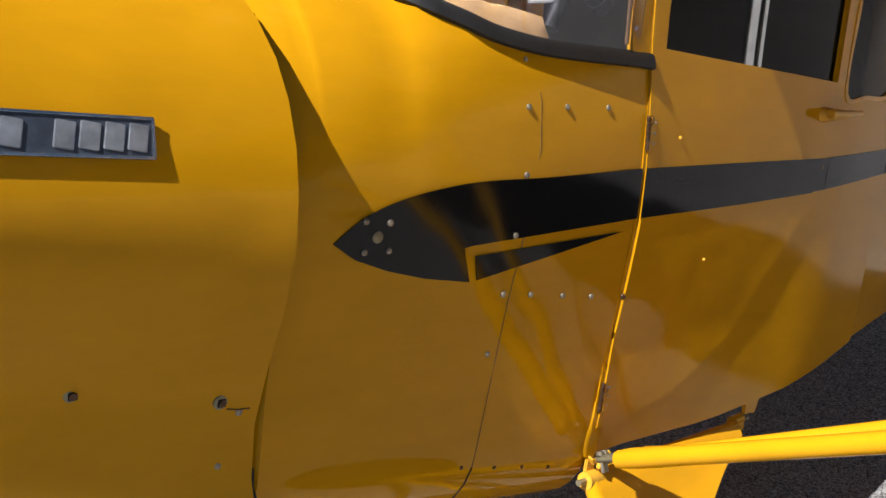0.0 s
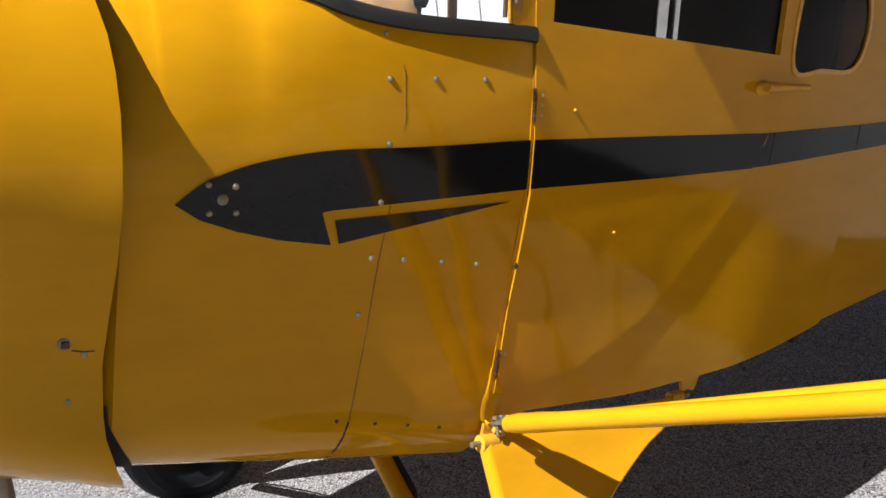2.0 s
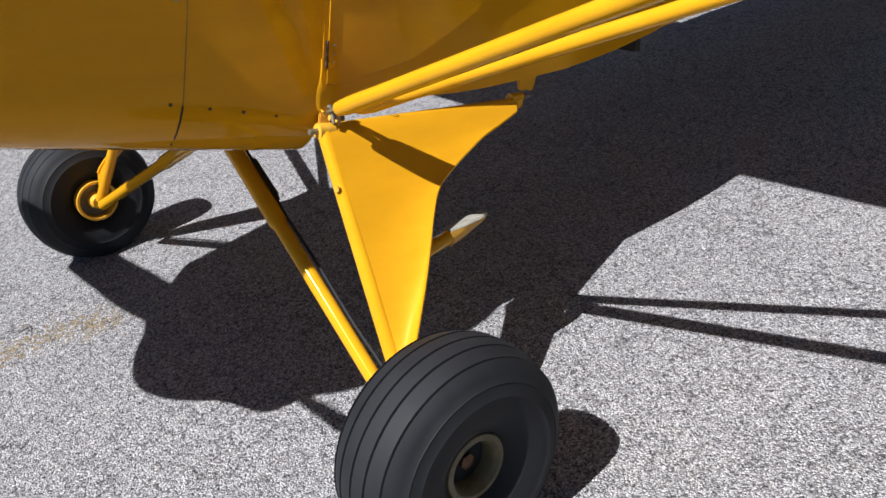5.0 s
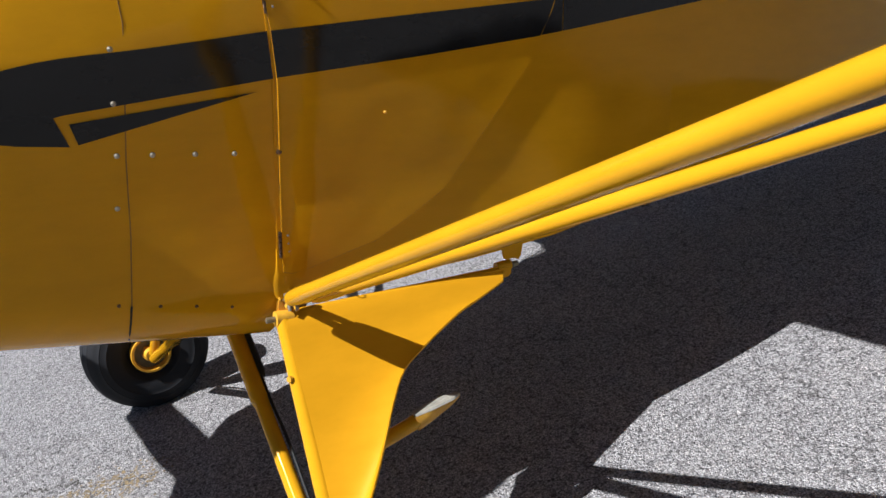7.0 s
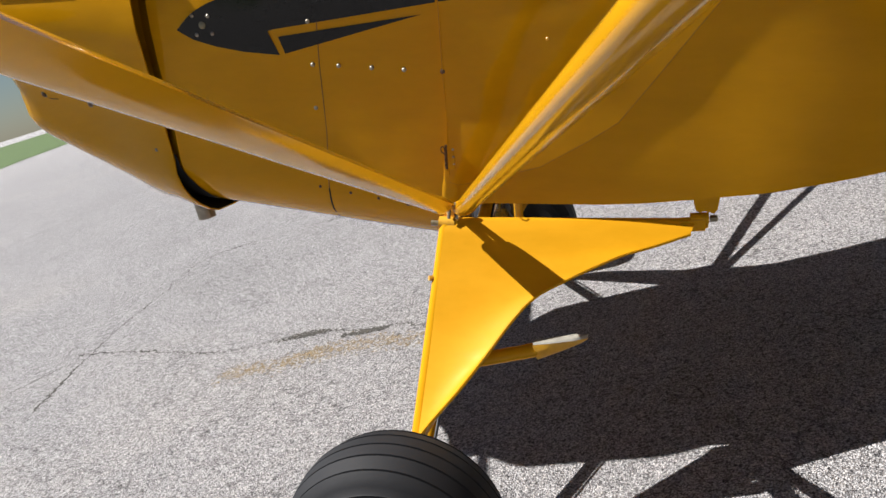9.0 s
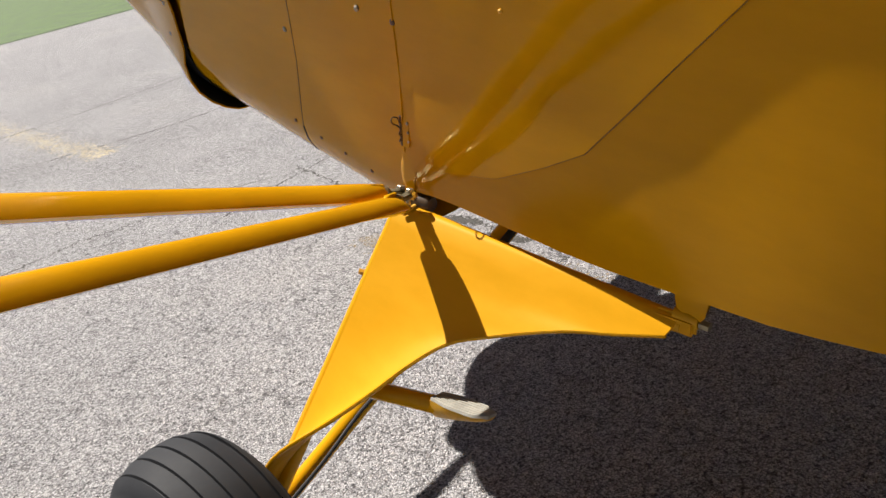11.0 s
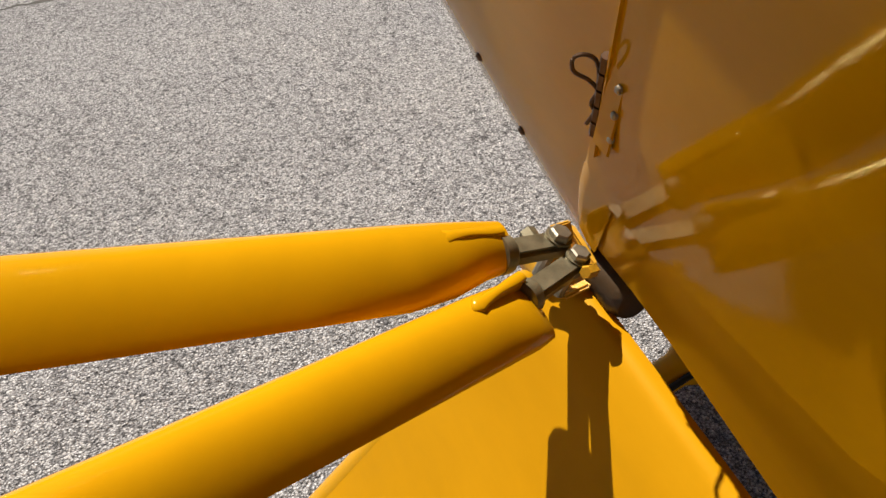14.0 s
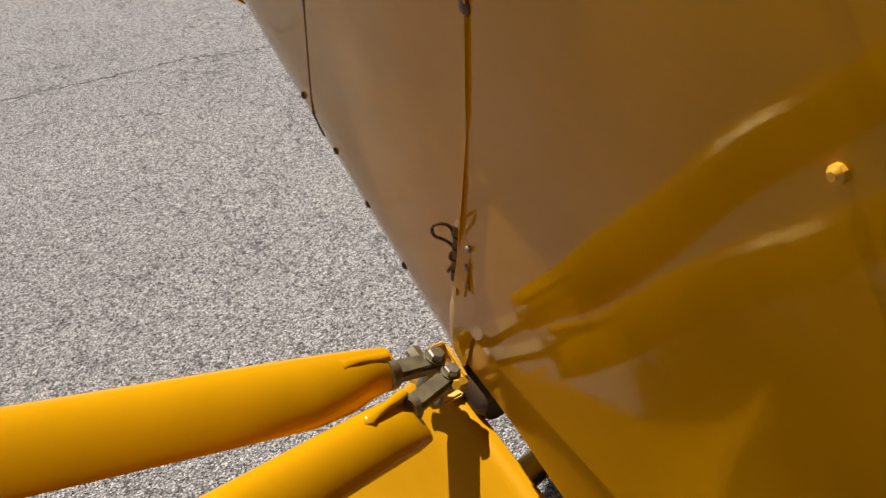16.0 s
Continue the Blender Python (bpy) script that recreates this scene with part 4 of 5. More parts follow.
for f in (Vector, mirror):
    root = part("strut_fitting", box((0.032, 0.006, 0.032), Matrix.Translation(f(Vector((0.012, 0.005, -0.004)))) @ pose(0, 0, 0, 0, 8, 0), bevel=0.002), YELLOW_WORN, plane, "yellow welded bracket that joins struts and gear leg")
    part("bracket_ear", box((0.014, 0.013, 0.0035), Matrix.Translation(f(Vector((0.003, -0.003, 0.013)))) @ pose(0, 0, 0, 24, 60, 10), bevel=0.001), YELLOW_WORN, root)
    part("bracket_ear", box((0.012, 0.018, 0.004), Matrix.Translation(f(Vector((0.028, -0.006, -0.008)))) @ pose(0, 0, 0, 20, -20, -14), bevel=0.0015), YELLOW_WORN, root)
    part("bracket_tab", box((0.009, 0.009, 0.012), Matrix.Translation(f(Vector((0.012, -0.014, 0.006)))) @ pose(0, 0, 0, 20, 10, 30), bevel=0.002), YELLOW_WORN, root)
    part("gear_lug", tube([f(Vector((-0.012, -0.004, -0.020))), f(Vector((0.022, -0.004, -0.022)))], 0.0155, n=16), YELLOW_WORN, root)
    part("gear_bolt", tube([f(Vector((-0.030, -0.004, -0.019))), f(Vector((-0.010, -0.004, -0.020)))], 0.0060, n=6), OLIVE_STEEL, root)
    part("gear_nut", tube([f(Vector((0.022, -0.002, -0.022))), f(Vector((0.044, 0.002, -0.020)))], [0.013, 0.010], n=8), BLACK_IN, root)
    for (p, d), start, size, lift in (((FRONT_P, FRONT_D), 0.050, 1.0, Vector((-0.004, 0.0, 0.004))), ((REAR_P, REAR_D), 0.056, 0.90, Vector((-0.011, 0.003, 0.010)))):
        p, d = unit(p, d)
        e0, e1 = unhull(*(p + d * 0.008)), unhull(*(p + d * (start + 0.006)))
        e0, e1 = e0 + lift, e1 + lift * 0.55
        ax, fore, norm = frame_at(e1 - e0, (1, 0, 0))
        norm = norm if norm.z > 0 else -norm
        turn = Matrix((ax, fore, norm)).transposed().to_4x4()
        turn.translation = f((e0 + e1) / 2)
        if f is mirror:
            ax2, fo2, no2 = (Vector((q.x, -q.y, q.z)) for q in (ax, fore, norm))
            turn = Matrix((ax2, -fo2, no2)).transposed().to_4x4()
            turn.translation = f((e0 + e1) / 2)
        length = (e1 - e0).length
        part("fork", box((length * 0.98, 0.0155 * size, 0.0105 * size), turn, bevel=0.0025), OLIVE_STEEL, root, "oily grey steel strut fork")
        part("fork_collar", tube([f(e1 - ax * 0.005), f(e1 - ax * 0.003), f(e1 + ax * 0.004)], [0.0095 * size, 0.0112 * size, 0.0118 * size], n=18), OLIVE_STEEL, root)
        at = e0 + ax * 0.008
        part("strut_bolt", hexbolt(f(at + norm * 0.0055 * size), (norm if f is Vector else Vector((norm.x, -norm.y, norm.z))), 0.0069 * size, 0.0056, 0.03), STEEL, root, "dull plated bolt head")
        part("bolt_washer", tube([f(at + norm * 0.0052 * size), f(at + norm * 0.0066 * size)], 0.0082 * size, n=16), OLIVE_STEEL, root)
        # welded slot bead on the strut end
        w0, w1 = e1 + ax * 0.001, e1 + ax * 0.046
        finger = []
        for k in range(11):
            t = k / 10
            half = 0.0034 * size * (1 + 0.5 * ease(0.8, 0.95, t)) * (1 - 0.8 * ease(0.95, 1.0, t)) + 0.0004 * math.sin(9 * t)
            rise = (0.0118 + 0.0030 * ease(0.0, 0.7, t) - 0.002 * ease(0.9, 1, t)) * size
            c = w0.lerp(w1, t) + norm * rise - fore * (0.007 - 0.002 * t)
            finger.append([f(c + fore * (half * x) + norm * z) for x, z in ((-1, -0.009), (1, -0.009), (1, 0.0006), (0.75, 0.0015), (-0.75, 0.0015), (-1, 0.0006))])
        part("weld_finger", loft(finger, closed=True, cap=True), YELLOW_TUBE, root, angle=60)
    part("clip_bolt", hexbolt(f(Vector((0.036, -0.003, 0.016))), (0.3, -0.6 if f is Vector else 0.6, 0.5), 0.0042, 0.014), YELLOW_WORN, root)
    # socket fills the dark recess; its brown is yellow paint with shade coloured in
    part("gear_socket", tube([f(Vector((0.020, 0.016, -0.004))), f(Vector((0.050, 0.016, -0.003))), f(Vector((0.056, 0.016, -0.002)))], [0.0150, 0.0150, 0.0110], n=18), simple("shaded_socket_paint", (0.075, 0.040, 0.014), 0.55, vary=0.3), root, "socket of the gear hinge, shade painted in as dark brown")


def panel_tongue(put):
    """Lowest corner of the sheet in front of the door, ending in a point over the fitting."""
    rows = []
    for w, u0, u1, out in ((0.115, 0.004, 0.011, 0.0006), (0.09, 0.003, 0.012, 0.0010), (0.0700, 0.0, 0.0160, 0.0014), (0.0620, -0.004, 0.0330, 0.0014), (0.048, -0.007, 0.0305, 0.0014), (0.036, -0.007, 0.0275, 0.0016), (0.024, -0.005, 0.0252, 0.0020), (0.0150, 0.0, 0.0236, 0.0028), (0.0120, 0.012, 0.0226, 0.0032)):
        rows.append([(u0 + (u1 - u0) * k / 6, w, out - (0.003 if k == 0 else 0.0)) for k in range(7)])
    return loft([[put(*q) for q in r] for r in rows] + [[put(u, w, out - 0.0012) for u, w, out in r] for r in reversed(rows)])


for put in (skin, skin_far):
    part("panel_tongue", panel_tongue(put), YELLOW, plane, "pointed lower corner of the yellow sheet metal")


# ---- screws, hinges, seams ----
def dome(p, out, r, h):
    """A round screw head with a driver slot."""
    d = Vector(out).normalized()
    bm = tube([p - d * 0.001, p + d * h * 0.5, p + d * h], [r, r * 0.92, r * 0.45], n=10)
    return bm


OUTWARD = Vector((-0.07, -1, -0.077)).normalized()
OUT_FAR = Vector((-0.07, 1, -0.077)).normalized()


def boot_point(u, w, out=0.0):
    """A place on the boot cowl's rounded lower side."""
    pts = half_section(u)
    for (v0, w0), (v1, w1) in zip(pts, pts[1:]):
        if w0 <= w <= w1 and w1 > w0:
            t = (w - w0) / (w1 - w0)
            n = Vector((0, -(w1 - w0), (v1 - v0))).normalized()
            return Vector((u, v0 + (v1 - v0) * t, w)) + n * out, n
    return Vector((u, pts[-1][0], w)), Vector((0, -1, 0))


def skin_screw(u, w, out=0.0, r=0.0050, mat=None, base=None):
    base = base or plane
    for put, d in ((skin, OUTWARD), (skin_far, OUT_FAR)):
        p = put(u, w, out)
        if u < -0.05 and 0.52 < w < 0.68:
            q, m = boot_point(u, w)
            p, d = (q, m) if put is skin else (mirror(q), Vector((m.x, -m.y, m.z)))
        part("screw", dome(p, d, r, 0.0034), mat or STEEL, base)


for u, w in ((-0.250, 0.590), (-0.174, 0.596), (-0.085, 0.602), (-0.247, 0.495), (-0.252, 0.408), (-0.256, 0.321), (-0.199, 0.317), (-0.128, 0.311), (-0.060, 0.305), (-0.265, 0.230)):
    skin_screw(u, w, 0.0012)
for u, w in ((0.229, 0.356), (0.096, 0.567)):
    skin_screw(u, w, 0.0036, 0.0034, YELLOW_WORN)
for u, w in ((-0.492, 0.410), (-0.475, 0.428), (-0.509, 0.391), (-0.472, 0.392), (-0.512, 0.430)):
    skin_screw(u, w, 0.0016, 0.0085 if u == -0.492 else 0.0048, OLIVE_STEEL if u == -0.492 else EXHAUST)
for u, w in ((-0.070, 0.909), (-0.060, 0.823), (-0.044, 0.726)):
    skin_screw(u, w, 0.0005, 0.0038)


for u, w in ((-0.283, 0.054), (-0.213, 0.040), (-0.150, 0.028), (-0.085, 0.014), (-0.258, 0.655)):
    p, n = boot_point(u, w)
    for f in (Vector, mirror):
        part("screw", dome(f(p), f(n) - f(Vector((0, 0, 0))) if f is mirror else n, 0.0042 if w > 0.2 else 0.0036, 0.0024), STEEL if w > 0.2 else RUSTY, plane)


def ribbon(points, normals, width, lift):
    """A thin strip laid along a skin."""
    rings = []
    for i, (p, n) in enumerate(zip(points, normals)):
        d = points[min(i + 1, len(points) - 1)] - points[max(i - 1, 0)]
        sdir = d.cross(n).normalized()
        rings.append([p + sdir * width / 2 + n * lift * 0.2, p + sdir * width * 0.3 + n * lift, p - sdir * width * 0.3 + n * lift, p - sdir * width / 2 + n * lift * 0.2])
    return loft(rings)


seam_w = [0.675, 0.60, 0.534, 0.45, 0.38, 0.316, 0.25, 0.177, 0.12, 0.08, 0.05, 0.02, -0.005, -0.03]
seam_u = [float(np.interp(w, [0.0, 0.177, 0.316, 0.534, 0.60, 0.675], [-0.267, -0.249, -0.242, -0.222, -0.226, -0.244])) for w in seam_w]
pts = [boot_point(u, w) for u, w in zip(seam_u, seam_w)]
for f in (Vector, mirror):
    part("panel_seam", ribbon([f(p) for p, n in pts], [n if f is Vector else Vector((n.x, -n.y, n.z)) for p, n in pts], 0.0022, 0.0008), SEAM, plane, "dark lap joint in the sheet metal")

for f in (Vector, mirror):
    low_pts = [q for q, w in zip(pts, seam_w) if w < 0.06]
    part("open_joint", ribbon([f(p) for p, n in low_pts], [n if f is Vector else Vector((n.x, -n.y, n.z)) for p, n in low_pts], 0.0040, 0.0014), BLACK_IN, plane, "black open end of the lap joint")
for put, d in ((skin, OUTWARD), (skin_far, OUT_FAR)):
    k = 1 if put is skin else -1
    for w0, w1 in ((0.543, 0.598), (0.098, 0.150)):
        mid = (w0 + w1) / 2
        hinge = part("door_hinge", box((0.014, 0.0016, w1 - w0), Matrix.Translation(put(door_edge(mid) + 0.009, mid, 0.0044)), bevel=0.0006), YELLOW, plane, "small worn door hinge with a rusty pin")
        steps = 5
        for i in range(steps):
            a, b = w0 + (w1 - w0) * i / steps, w0 + (w1 - w0) * (i + 0.86) / steps
            part("knuckle", tube([put(door_edge(a) - 0.001, a, 0.0036), put(door_edge(b) - 0.001, b, 0.0036)], 0.0034, n=8), RUSTY, hinge)
        for i in range(3):
            part("rivet", dome(put(door_edge(mid) + 0.014, w0 + (w1 - w0) * (0.2 + 0.3 * i), 0.005), d, 0.0024, 0.0016), STEEL, hinge)
        # hairpin that locks the hinge pin
        h0, h1 = w1 - 0.046, w1 - 0.002
        loop = [(-0.001, h0, 0.004), (0.000, h0 + 0.008, 0.001), (-0.001, h0 + 0.014, 0.003), (0.000, h0 + 0.022, 0.001), (-0.002, h0 + 0.029, 0.006), (-0.005, h1 - 0.010, 0.013), (-0.006, h1 - 0.003, 0.014), (-0.004, h1, 0.010), (-0.002, h1 - 0.003, 0.004), (-0.001, h1 - 0.012, 0.001), (-0.001, h0 + 0.016, 0.0005)]
        part("hairpin", tube(smooth3([put(door_edge(w) - 0.003 + a, w, 0.004 + o) for a, w, o in loop], 5), 0.0011, n=7), RUSTY, hinge, "bent brown wire hairpin")
    part("door_catch", dome(put(0.020, 0.300, 0.003), d, 0.0055, 0.003), RUSTY, plane)
    handle = part("door_handle", tube([put(0.560, 0.640, 0.0), put(0.560, 0.640, 0.030)], [0.016, 0.010], n=14), YELLOW_WORN, plane, "yellow painted door handle")
    part("lever", tube([put(0.545, 0.640, 0.026), put(0.60, 0.644, 0.030), put(0.675, 0.650, 0.027)], [0.009, 0.0075, 0.006], n=12), YELLOW_WORN, handle)


def cowl_point(u, w):
    """A place on the cowl's outer face and its normal."""
    best = None
    for f in [k / 40 for k in range(41)]:
        for p in cowl_ring(f, 0.004):
            e = (p.x - u) ** 2 + (p.z - w) ** 2
            if best is None or e < best[0]:
                best = (e, p)
    f0 = (best[1].x + 0.63) / (NOSE + 0.63)
    q = [p for p in cowl_ring(max(0, f0), 0.004)]
    i = min(range(len(q)), key=lambda j: abs(q[j].z - w))
    i = max(1, min(len(q) - 2, i))
    n = Vector((1, 0, 0)).cross(q[i + 1] - q[i - 1])
    n = n if n.y < 0 else -n
    a, b = (q[i], q[i + 1]) if w >= q[i].z else (q[i - 1], q[i])
    t = max(0.0, min(1.0, (w - a.z) / (b.z - a.z)))
    p = a.lerp(b, t)
    return Vector((u, p.y, w)), n.normalized()


for u, w, r in ((-0.684, 0.221, 0.011), (-0.837, 0.244, 0.011), (-0.963, 0.268, 0.010)):
    p, n = cowl_point(u, w)
    lock = part("cowl_fastener", tube([p - n * 0.002, p + n * 0.0015, p + n * 0.003], [r * 0.85, r * 0.85, r * 0.65], n=16), OLIVE_STEEL, plane, "quarter-turn fastener with a wire tail")
    part("stud", tube([p, p + n * 0.006], r * 0.42, n=8), RUSTY, lock)
    part("slot", box((r * 0.9, 0.002, r * 0.9), Matrix.Translation(p + n * 0.0035), bevel=0.0005), BLACK_IN, lock)
    tail = [cowl_point(u + a, w - b) for a, b in ((0.008, 0.010), (0.022, 0.012), (0.036, 0.012))]
    part("wire_tail", tube([q + m * 0.0012 for q, m in tail], 0.0009, n=6), RUSTY, lock)
for u, w in ((-0.676, 0.138), (-0.660, 0.205), (-0.735, 0.716), (-0.900, 0.716)):
    p, n = cowl_point(u, w)
    part("screw", dome(p, n, 0.0052, 0.003), EXHAUST, plane)

# name badge on the cowl, its lettering left as plain raised bars
p, n = cowl_point(-0.866, 0.528)
q, _ = cowl_point(-0.866, 0.500)
rear_end, front_end = cowl_point(-0.795, 0.515)[0], cowl_point(-0.972, 0.515)[0]
ux = (rear_end - front_end + Vector((0, 0, 0.002))).normalized()
n = (n - ux * n.dot(ux)).normalized()
wz = (Vector((0, 0, 1)) - ux * ux.z - 0.0 * n)
wz = (wz - n * wz.dot(n)).normalized()
ux = wz.cross(n).normalized()
ux = ux if ux.x > 0 else -ux
badge_m = Matrix((ux, -n, wz)).transposed().to_4x4()
badge_m.translation = Vector((-0.884, min(p.y, (rear_end.y + front_end.y) / 2), 0.515)) + n * 0.0026
badge = part("name_badge", box((0.190, 0.003, 0.042), badge_m, bevel=0.0015), BADGE_DARK, plane, "dark enamelled name badge with silver lettering")
for sz, ox, oz in (((0.190, 0.002, 0.003), 0, 0.0195), ((0.190, 0.002, 0.003), 0, -0.0195), ((0.003, 0.002, 0.042), 0.0935, 0), ((0.003, 0.002, 0.042), -0.0935, 0)):
    part("badge_rim", box(sz, badge_m @ Matrix.Translation((ox, -0.0020, oz)), bevel=0.0006), CHROME, badge)
for k in range(8):
    if k != 3:
        part("badge_bar", box((0.0190, 0.0022, 0.027), badge_m @ Matrix.Translation((-0.079 + k * 0.0225, -0.0020, 0)) @ pose(0, 0, 0, 0, 8, 0), bevel=0.0009), BADGE_SILVER, badge)

# ---- cabin ----
def glareshield():
    """Padded tan cover behind the windscreen."""
    rows = []
    for u in [-0.560, -0.53, -0.50, -0.46, -0.42, -0.38, -0.34, -0.30, -0.26, -0.225, -0.205, -0.200]:
        v0, w0 = base_line(u)
        roll = -0.014 + 0.030 * ease(-0.47, -0.38, u) + 0.012 * math.sin((u + 0.56) * 7) + (0.006 if u > -0.3 else 0) - (0.02 if u > -0.204 else 0)
        near = [Vector((u, v0 + 0.012, w0 - 0.004)), Vector((u, v0 + 0.014, w0 + 0.012 + roll * 0.3)), Vector((u, v0 + 0.024, w0 + 0.012 + roll)), Vector((u, v0 + 0.05, w0 + 0.018 + roll)), Vector((u, (v0 + MID) / 2 + 0.02, w0 + 0.030 + roll)), Vector((u, MID, w0 + 0.034 + roll))]
        rows.append(near + [mirror(p) for p in reversed(near[:-1])])
    return loft(rows)


part("glareshield", glareshield(), SUEDE, plane, "tan padded glareshield, dusty and creased")
part("instrument_panel", box((0.02, 0.94, 0.34), Matrix.Translation((-0.19, MID, 0.545))), BLACK_IN, plane, "black instrument panel", smooth=False)


def cabin_tube(name, pts, r, label=""):
    return part(name, tube(pts, r, n=12), TUBE_BLACK, plane, label)


cabin_tube("windscreen_brace", [(-0.195, 0.0, 0.705), (-0.085, 0.0, 0.972), (-0.055, 0.0, 1.06)], 0.0115, "black cabin brace tube behind the windscreen")
cabin_tube("windscreen_brace", [(-0.350, 0.30, 0.80), (-0.216, 0.30, 0.995), (-0.15, 0.30, 1.08)], 0.009, "black cabin brace tube")
cabin_tube("cabin_tube", [(0.130, 0.55, 0.70), (0.125, 0.55, 0.86), (0.112, 0.55, 1.09)], 0.010)
cabin_tube("cabin_tube", [(0.250, 0.90, 0.80), (0.252, 0.90, 0.891), (0.275, 0.90, 1.03)], 0.0075)
cabin_tube("cabin_tube", [(0.360, 0.90, 0.80), (0.361, 0.90, 0.897), (0.365, 0.90, 1.04)], 0.0075)
cabin_tube("cabin_tube", [(0.108, 0.90, 0.80), (0.108, 0.90, 0.912), (0.060, 0.90, 1.0)], 0.0085)
for f in (Vector, mirror):
    part("post_trim", tube([f(Vector(q)) for q in ((-0.060, -0.040, 0.700), (-0.078, -0.052, 0.86), (-0.094, -0.060, 1.03))], 0.0040, n=8), simple("tan_trim", (0.10, 0.055, 0.032), 0.7) if f is Vector else CABIN, plane, "tan trim strip inside the windscreen post")
mount = part("camera_mount", tube([(-0.205, 0.0, 0.785), (-0.175, -0.004, 0.80)], 0.020, n=14), TUBE_BLACK, plane, "black clamp mount on the brace tube")
part("clamp_knob", tube([(-0.200, -0.01, 0.80), (-0.190, -0.01, 0.845)], [0.014, 0.012], n=12), TUBE_BLACK, mount)
part("arm", tube([(-0.170, -0.004, 0.788), (-0.130, -0.004, 0.770), (-0.090, -0.004, 0.757)], [0.011, 0.009, 0.012], n=12), TUBE_BLACK, mount)
part("ball", tube([(-0.098, -0.006, 0.762), (-0.080, -0.006, 0.752)], 0.0165, n=14), TUBE_BLACK, mount)
part("cord", tube(smooth3([Vector(q) for q in ((-0.190, -0.006, 0.80), (-0.215, -0.010, 0.775), (-0.205, -0.012, 0.745), (-0.25, -0.004, 0.735))], 5), 0.0022, n=6), WHITE_PLASTIC, mount, "white cord")


def blob(bm, c, r, squash=(1, 1, 1), mat=0, sub=2):
    before = set(bm.faces)
    bmesh.ops.create_icosphere(bm, subdivisions=sub, radius=1.0, matrix=Matrix.Translation(c) @ Matrix.Diagonal((r * squash[0], r * squash[1], r * squash[2], 1)))
    for f in set(bm.faces) - before:
        f.material_index = mat


def toy_bear():
    bm = bmesh.new()
    blob(bm, (0, 0, 0.035), 0.030, (1, 1, 1.15), 0)
    blob(bm, (-0.004, 0, 0.088), 0.025, (1, 1, 0.95), 3)
    blob(bm, (-0.024, -0.006, 0.080), 0.015, (1.1, 1, 0.9), 1)
    blob(bm, (-0.040, -0.010, 0.083), 0.0045, (1, 1, 1), 0)
    for k in (-1, 1):
        blob(bm, (0.004, k * 0.020, 0.108), 0.009, (0.6, 1, 1), 3)
        blob(bm, (-0.020, k * 0.026, 0.012), 0.014, (1.7, 1, 0.9), 0)
        blob(bm, (-0.008, k * 0.032, 0.045), 0.012, (1, 0.9, 1.6), 0)
    blob(bm, (-0.012, -0.010, 0.062), 0.021, (1.0, 1.1, 0.40), 2)
    blob(bm, (-0.030, -0.016, 0.040), 0.016, (0.5, 0.9, 1.9), 2)
    blob(bm, (-0.040, -0.006, 0.016), 0.013, (0.6, 0.9, 1.5), 2)
    blob(bm, (-0.022, -0.012, 0.100), 0.0085, (0.6, 1.2, 0.8), 3)
    blob(bm, (-0.016, 0.012, 0.102), 0.0085, (0.6, 1.2, 0.8), 3)
    return bm


spot = hull(-0.450, 0.27, 0.771)
bear = part("toy_bear", toy_bear(), [PLUSH, simple("cream_plush", (0.40, 0.26, 0.15), 0.9, vary=0.2, scale=40), simple("white_scarf", (0.78, 0.77, 0.74), 0.8, vary=0.06), simple("dark_cap", (0.018, 0.018, 0.035), 0.7)], None)
bear.matrix_world = Matrix.Translation(spot) @ pose(0, 0, 0, 0, 8, 2) @ Matrix.Scale(1.22, 4)
tagged(bear, "small brown plush bear with white scarf on the glareshield", "toy")


def cup():
    bm = lathe([(0.0, 0.0), (0.0, 0.0175), (0.026, 0.0205), (0.026, 0.0190), (0.003, 0.0162), (0.003, 0.0)], Matrix.Rotation(radians(90), 4, "X"), n=24)
    return bm


mug = part("cup", cup(), WHITE_PLASTIC, None)
mug.matrix_world = Matrix.Translation(hull(-0.486, 0.365, 0.785)) @ pose(0, 0, 0, 0, 8, 0) @ Matrix.Scale(1.12, 4)
tagged(mug, "small frosted plastic cup standing on the glareshield", "cup")


# ---- marks on the apron ----
def crack(points, wide, jitter=0.03, seed=1):
    """A ragged open joint in the asphalt."""
    r = random.Random(seed)
    fine = smooth3([Vector((x, y, 0)) for x, y in points], 26)
    last, goal = 0.5, 0.5
    rings = []
    for i, p in enumerate(fine):
        d = (fine[min(i + 1, len(fine) - 1)] - fine[max(i - 1, 0)]).normalized()
        n = Vector((-d.y, d.x, 0))
        off = n * (r.uniform(-1, 1) * jitter)
        if i % 9 == 0:
            last, goal = goal, r.uniform(0.12, 1.0) ** 2
        open_part = last + (goal - last) * (i % 9) / 9
        h = wide * (0.25 + 0.75 * r.random()) * (0.24 + open_part)
        rings.append([p + off - n * h + Vector((0, 0, 0.0008)), p + off + Vector((0, 0, 0.0016)), p + off + n * h * r.uniform(0.5, 1) + Vector((0, 0, 0.0008))])
    return loft(rings)


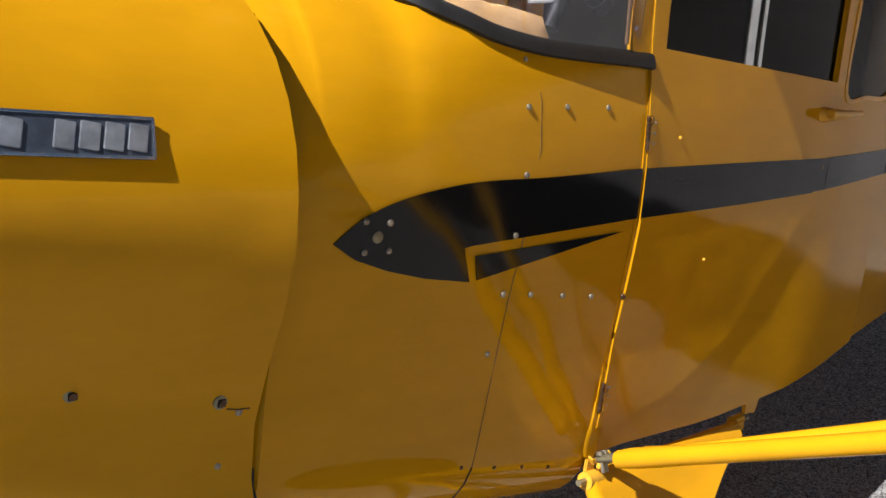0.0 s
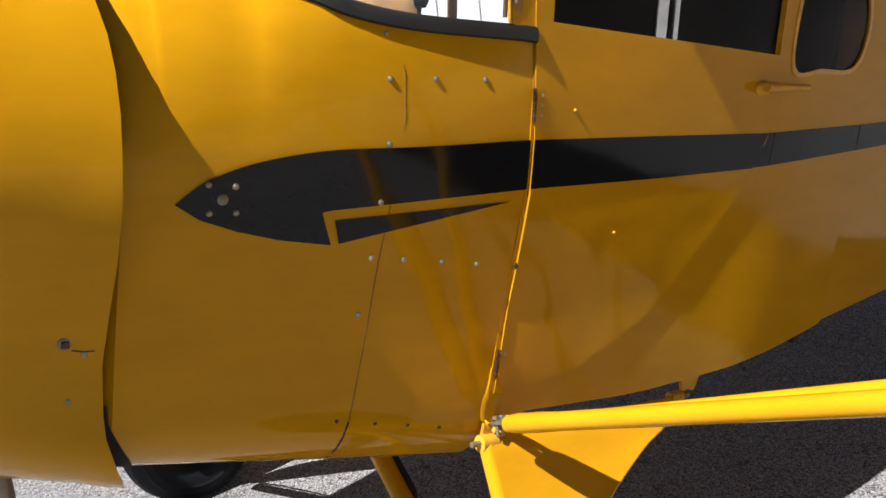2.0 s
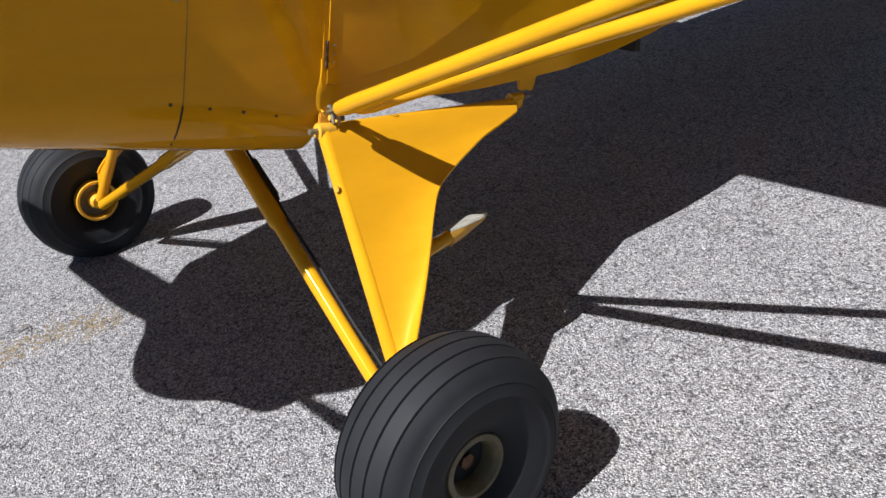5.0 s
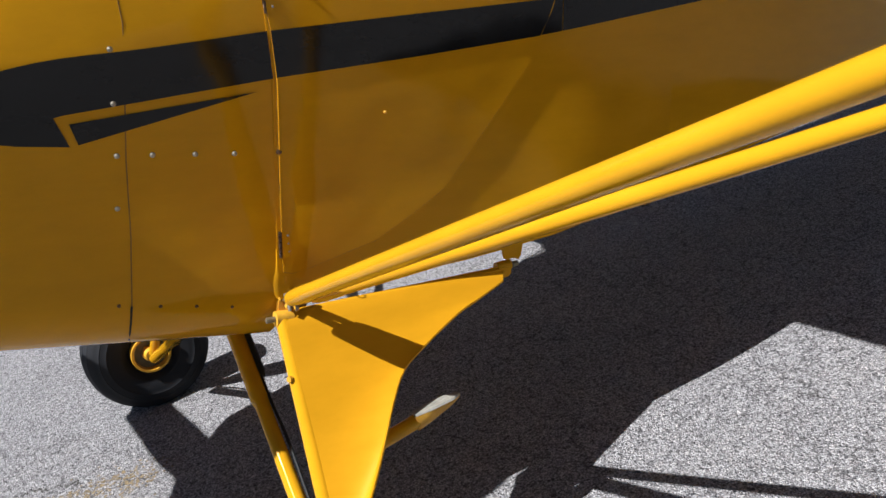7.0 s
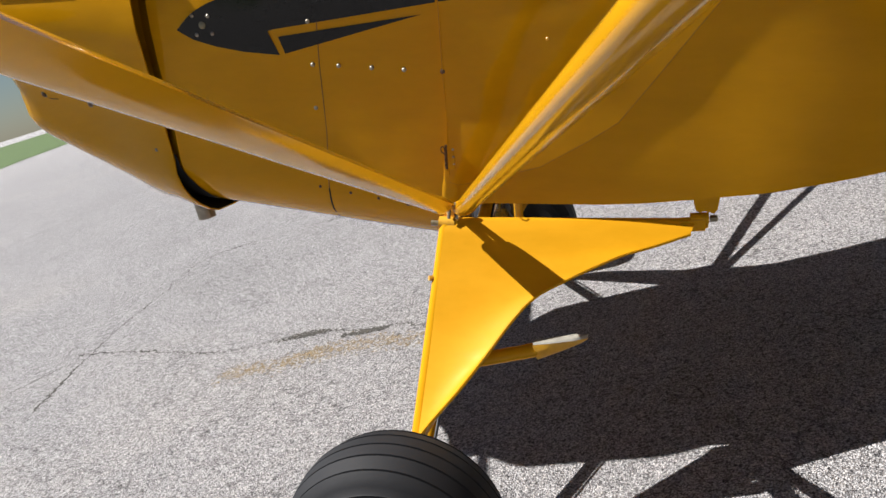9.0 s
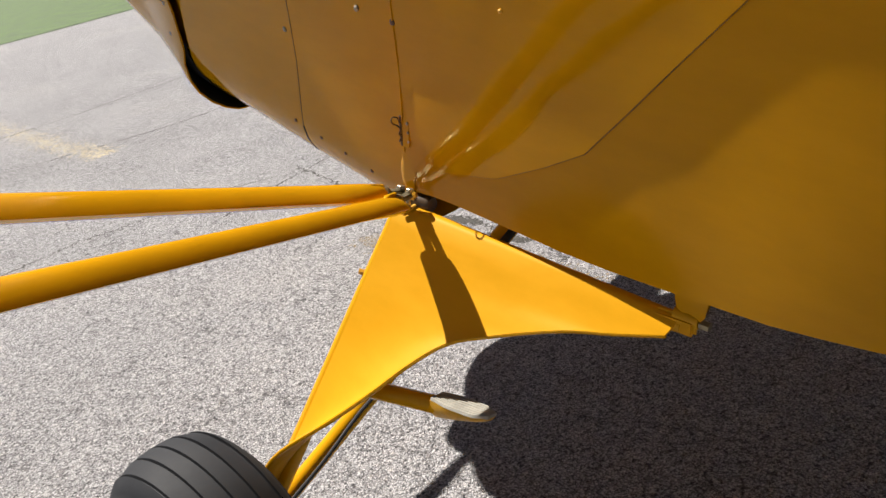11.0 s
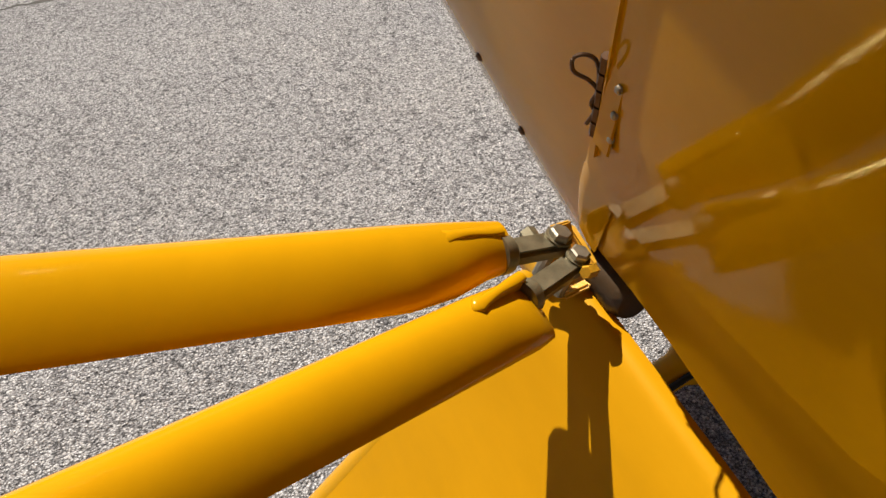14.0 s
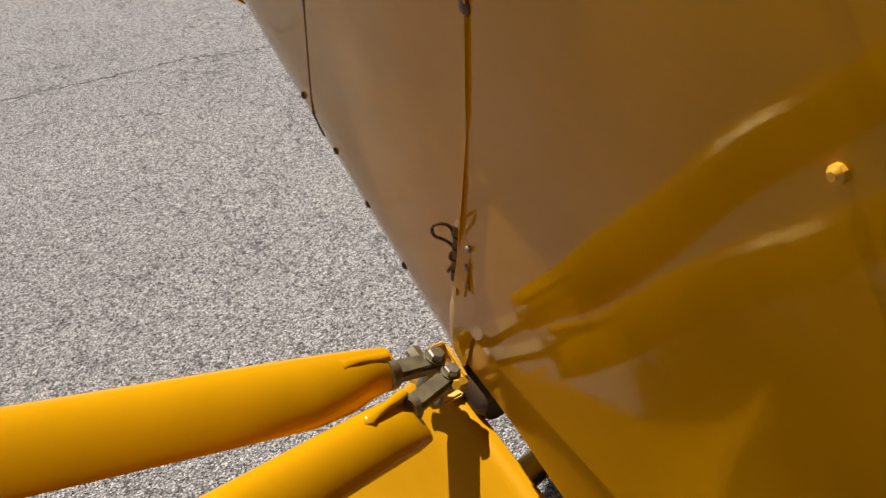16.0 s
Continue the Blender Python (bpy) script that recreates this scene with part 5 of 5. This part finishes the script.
CRACKS = [([(-2.30, 1.0), (-2.40, 1.41), (-2.48, 1.8), (-2.51, 2.08), (-2.53, 2.42), (-2.58, 3.02), (-2.26, 3.19), (-1.9, 3.28), (-1.59, 3.31), (-0.9, 3.5)], 0.009),
          ([(-2.56, 1.64), (-2.14, 1.52), (-1.80, 1.38), (-1.57, 1.285), (-1.32, 1.262), (-1.15, 1.300), (-1.03, 1.282), (-0.80, 1.186), (-0.665, 1.186), (-0.50, 1.09)], 0.008),
          ([(-2.83, -0.6), (-2.83, 0.28), (-2.84, 0.54), (-2.78, 0.77), (-2.76, 1.01), (-2.68, 1.28), (-2.48, 1.55)], 0.012),
          ([(-4.4, -0.9), (-4.58, -0.3), (-4.97, 0.19), (-5.09, 0.54), (-5.12, 0.96), (-4.9, 1.5), (-4.7, 2.4), (-4.9, 3.6)], 0.014),
          ([(-6.8, -2.0), (-7.0, 0.0), (-6.6, 1.9), (-6.9, 4.2), (-6.5, 7.0)], 0.016)]
for k, (pts, wide) in enumerate(CRACKS):
    tagged(part("pavement_crack", crack(pts, wide * 1.5, 0.012, k), CRACK, None, smooth=False), "ragged dirt-filled crack in the asphalt", "crack", kind="structure")


def speckled(points, wide, count, size, seed):
    """Many small flat flecks along a line."""
    r = random.Random(seed)
    line = smooth3([Vector((x, y, 0)) for x, y in points], 20)
    bm = bmesh.new()
    for _ in range(count):
        c = r.choice(line) + Vector((r.uniform(-0.06, 0.06), r.gauss(0, wide), 0.0012 + r.uniform(0, 0.001)))
        a0 = r.uniform(0, 6)
        vs = [bm.verts.new(c + Vector((math.cos(a0 + k * 1.2566), math.sin(a0 + k * 1.2566), 0)) * size * r.uniform(0.4, 1.3)) for k in range(5)]
        bm.faces.new(vs)
    return bm


tagged(part("ground_stain", speckled([(-1.35, 1.00), (-1.08, 1.02), (-0.91, 1.06), (-0.60, 1.02), (-0.3, 0.94)], 0.040, 1000, 0.0055, 3), STAIN, None, smooth=False), "ochre dirt washed along a crack", "stain", kind="stuff")
tagged(part("ground_stain", speckled([(-8.8, 2.14), (-7.04, 1.89), (-5.56, 1.67), (-4.51, 1.56)], 0.07, 1500, 0.010, 5), simple("old_yellow_line", (0.50, 0.42, 0.28), 0.9, vary=0.2), None, smooth=False), "worn remains of a yellow ground line", "marking", kind="stuff")


tagged(part("crack_dirt", speckled([(-1.18, 1.255), (-1.11, 1.274), (-1.05, 1.265)], 0.010, 220, 0.007, 8), CRACK, None, smooth=False), "dark dirt clumped in a pavement crack", "dirt", kind="stuff")
tagged(part("crack_dirt", speckled([(-0.86, 1.178), (-0.81, 1.182), (-0.77, 1.172)], 0.010, 200, 0.007, 9), CRACK, None, smooth=False), "dark dirt clumped in a pavement crack", "dirt", kind="stuff")


def tuft(n, spread, tall, seed):
    r = random.Random(seed)
    bm = bmesh.new()
    for _ in range(n):
        a, d = r.uniform(0, 6.28), r.gauss(0, spread)
        base = Vector((d * 0.9, r.gauss(0, spread * 0.9), 0))
        lean = Vector((math.cos(a), math.sin(a), 0)) * tall * r.uniform(0.3, 1.2)
        side = Vector((-math.sin(a), math.cos(a), 0)) * 0.004
        tip = base + lean + Vector((0, 0, tall * r.uniform(0.3, 1.0)))
        mid = base.lerp(tip, 0.5) + Vector((0, 0, tall * 0.2))
        v = [bm.verts.new(q) for q in (base - side, base + side, mid + side * 0.7, mid - side * 0.7, tip)]
        bm.faces.new((v[0], v[1], v[2], v[3]))
        bm.faces.new((v[3], v[2], v[4]))
    return bm


weed = part("weed_tuft", tuft(150, 0.11, 0.040, 2), GRASS_DRY, None, smooth=False)
weed.location = (-2.30, 4.20, 0)
tagged(weed, "low dry weeds growing out of a crack", "weeds", kind="stuff")


# ---- far treeline and hangars ----
def treeline(seed=7):
    """A far row of rugged leaf clumps."""
    r = random.Random(seed)
    ball = bmesh.new()
    bmesh.ops.create_icosphere(ball, subdivisions=1, radius=1)
    co, fa = [v.co.copy() for v in ball.verts], [[v.index for v in q.verts] for q in ball.faces]
    ball.free()
    bm = bmesh.new()
    for k in range(240):
        y = -140 + 1.9 * k + r.uniform(-1, 1)
        x = -330 - 0.5 * y + r.uniform(-6, 6)
        tall = r.uniform(5, 9)
        for j in range(7):
            c = Vector((x + r.gauss(0, 1.6), y + r.gauss(0, 1.6), tall * r.uniform(0.15, 0.95)))
            size = r.uniform(0.8, 2.0)
            vs = [bm.verts.new(c + p * size + Vector((r.uniform(-0.4, 0.4), r.uniform(-0.4, 0.4), r.uniform(-0.4, 0.4)))) for p in co]
            for q in fa:
                bm.faces.new([vs[i] for i in q])
    return bm


tagged(part("treeline", treeline(), simple("far_foliage", (0.035, 0.06, 0.03), 0.9, vary=0.4, scale=0.4, relief=0), None, smooth=False), "dark green trees along the far edge of the field", "trees", kind="stuff")
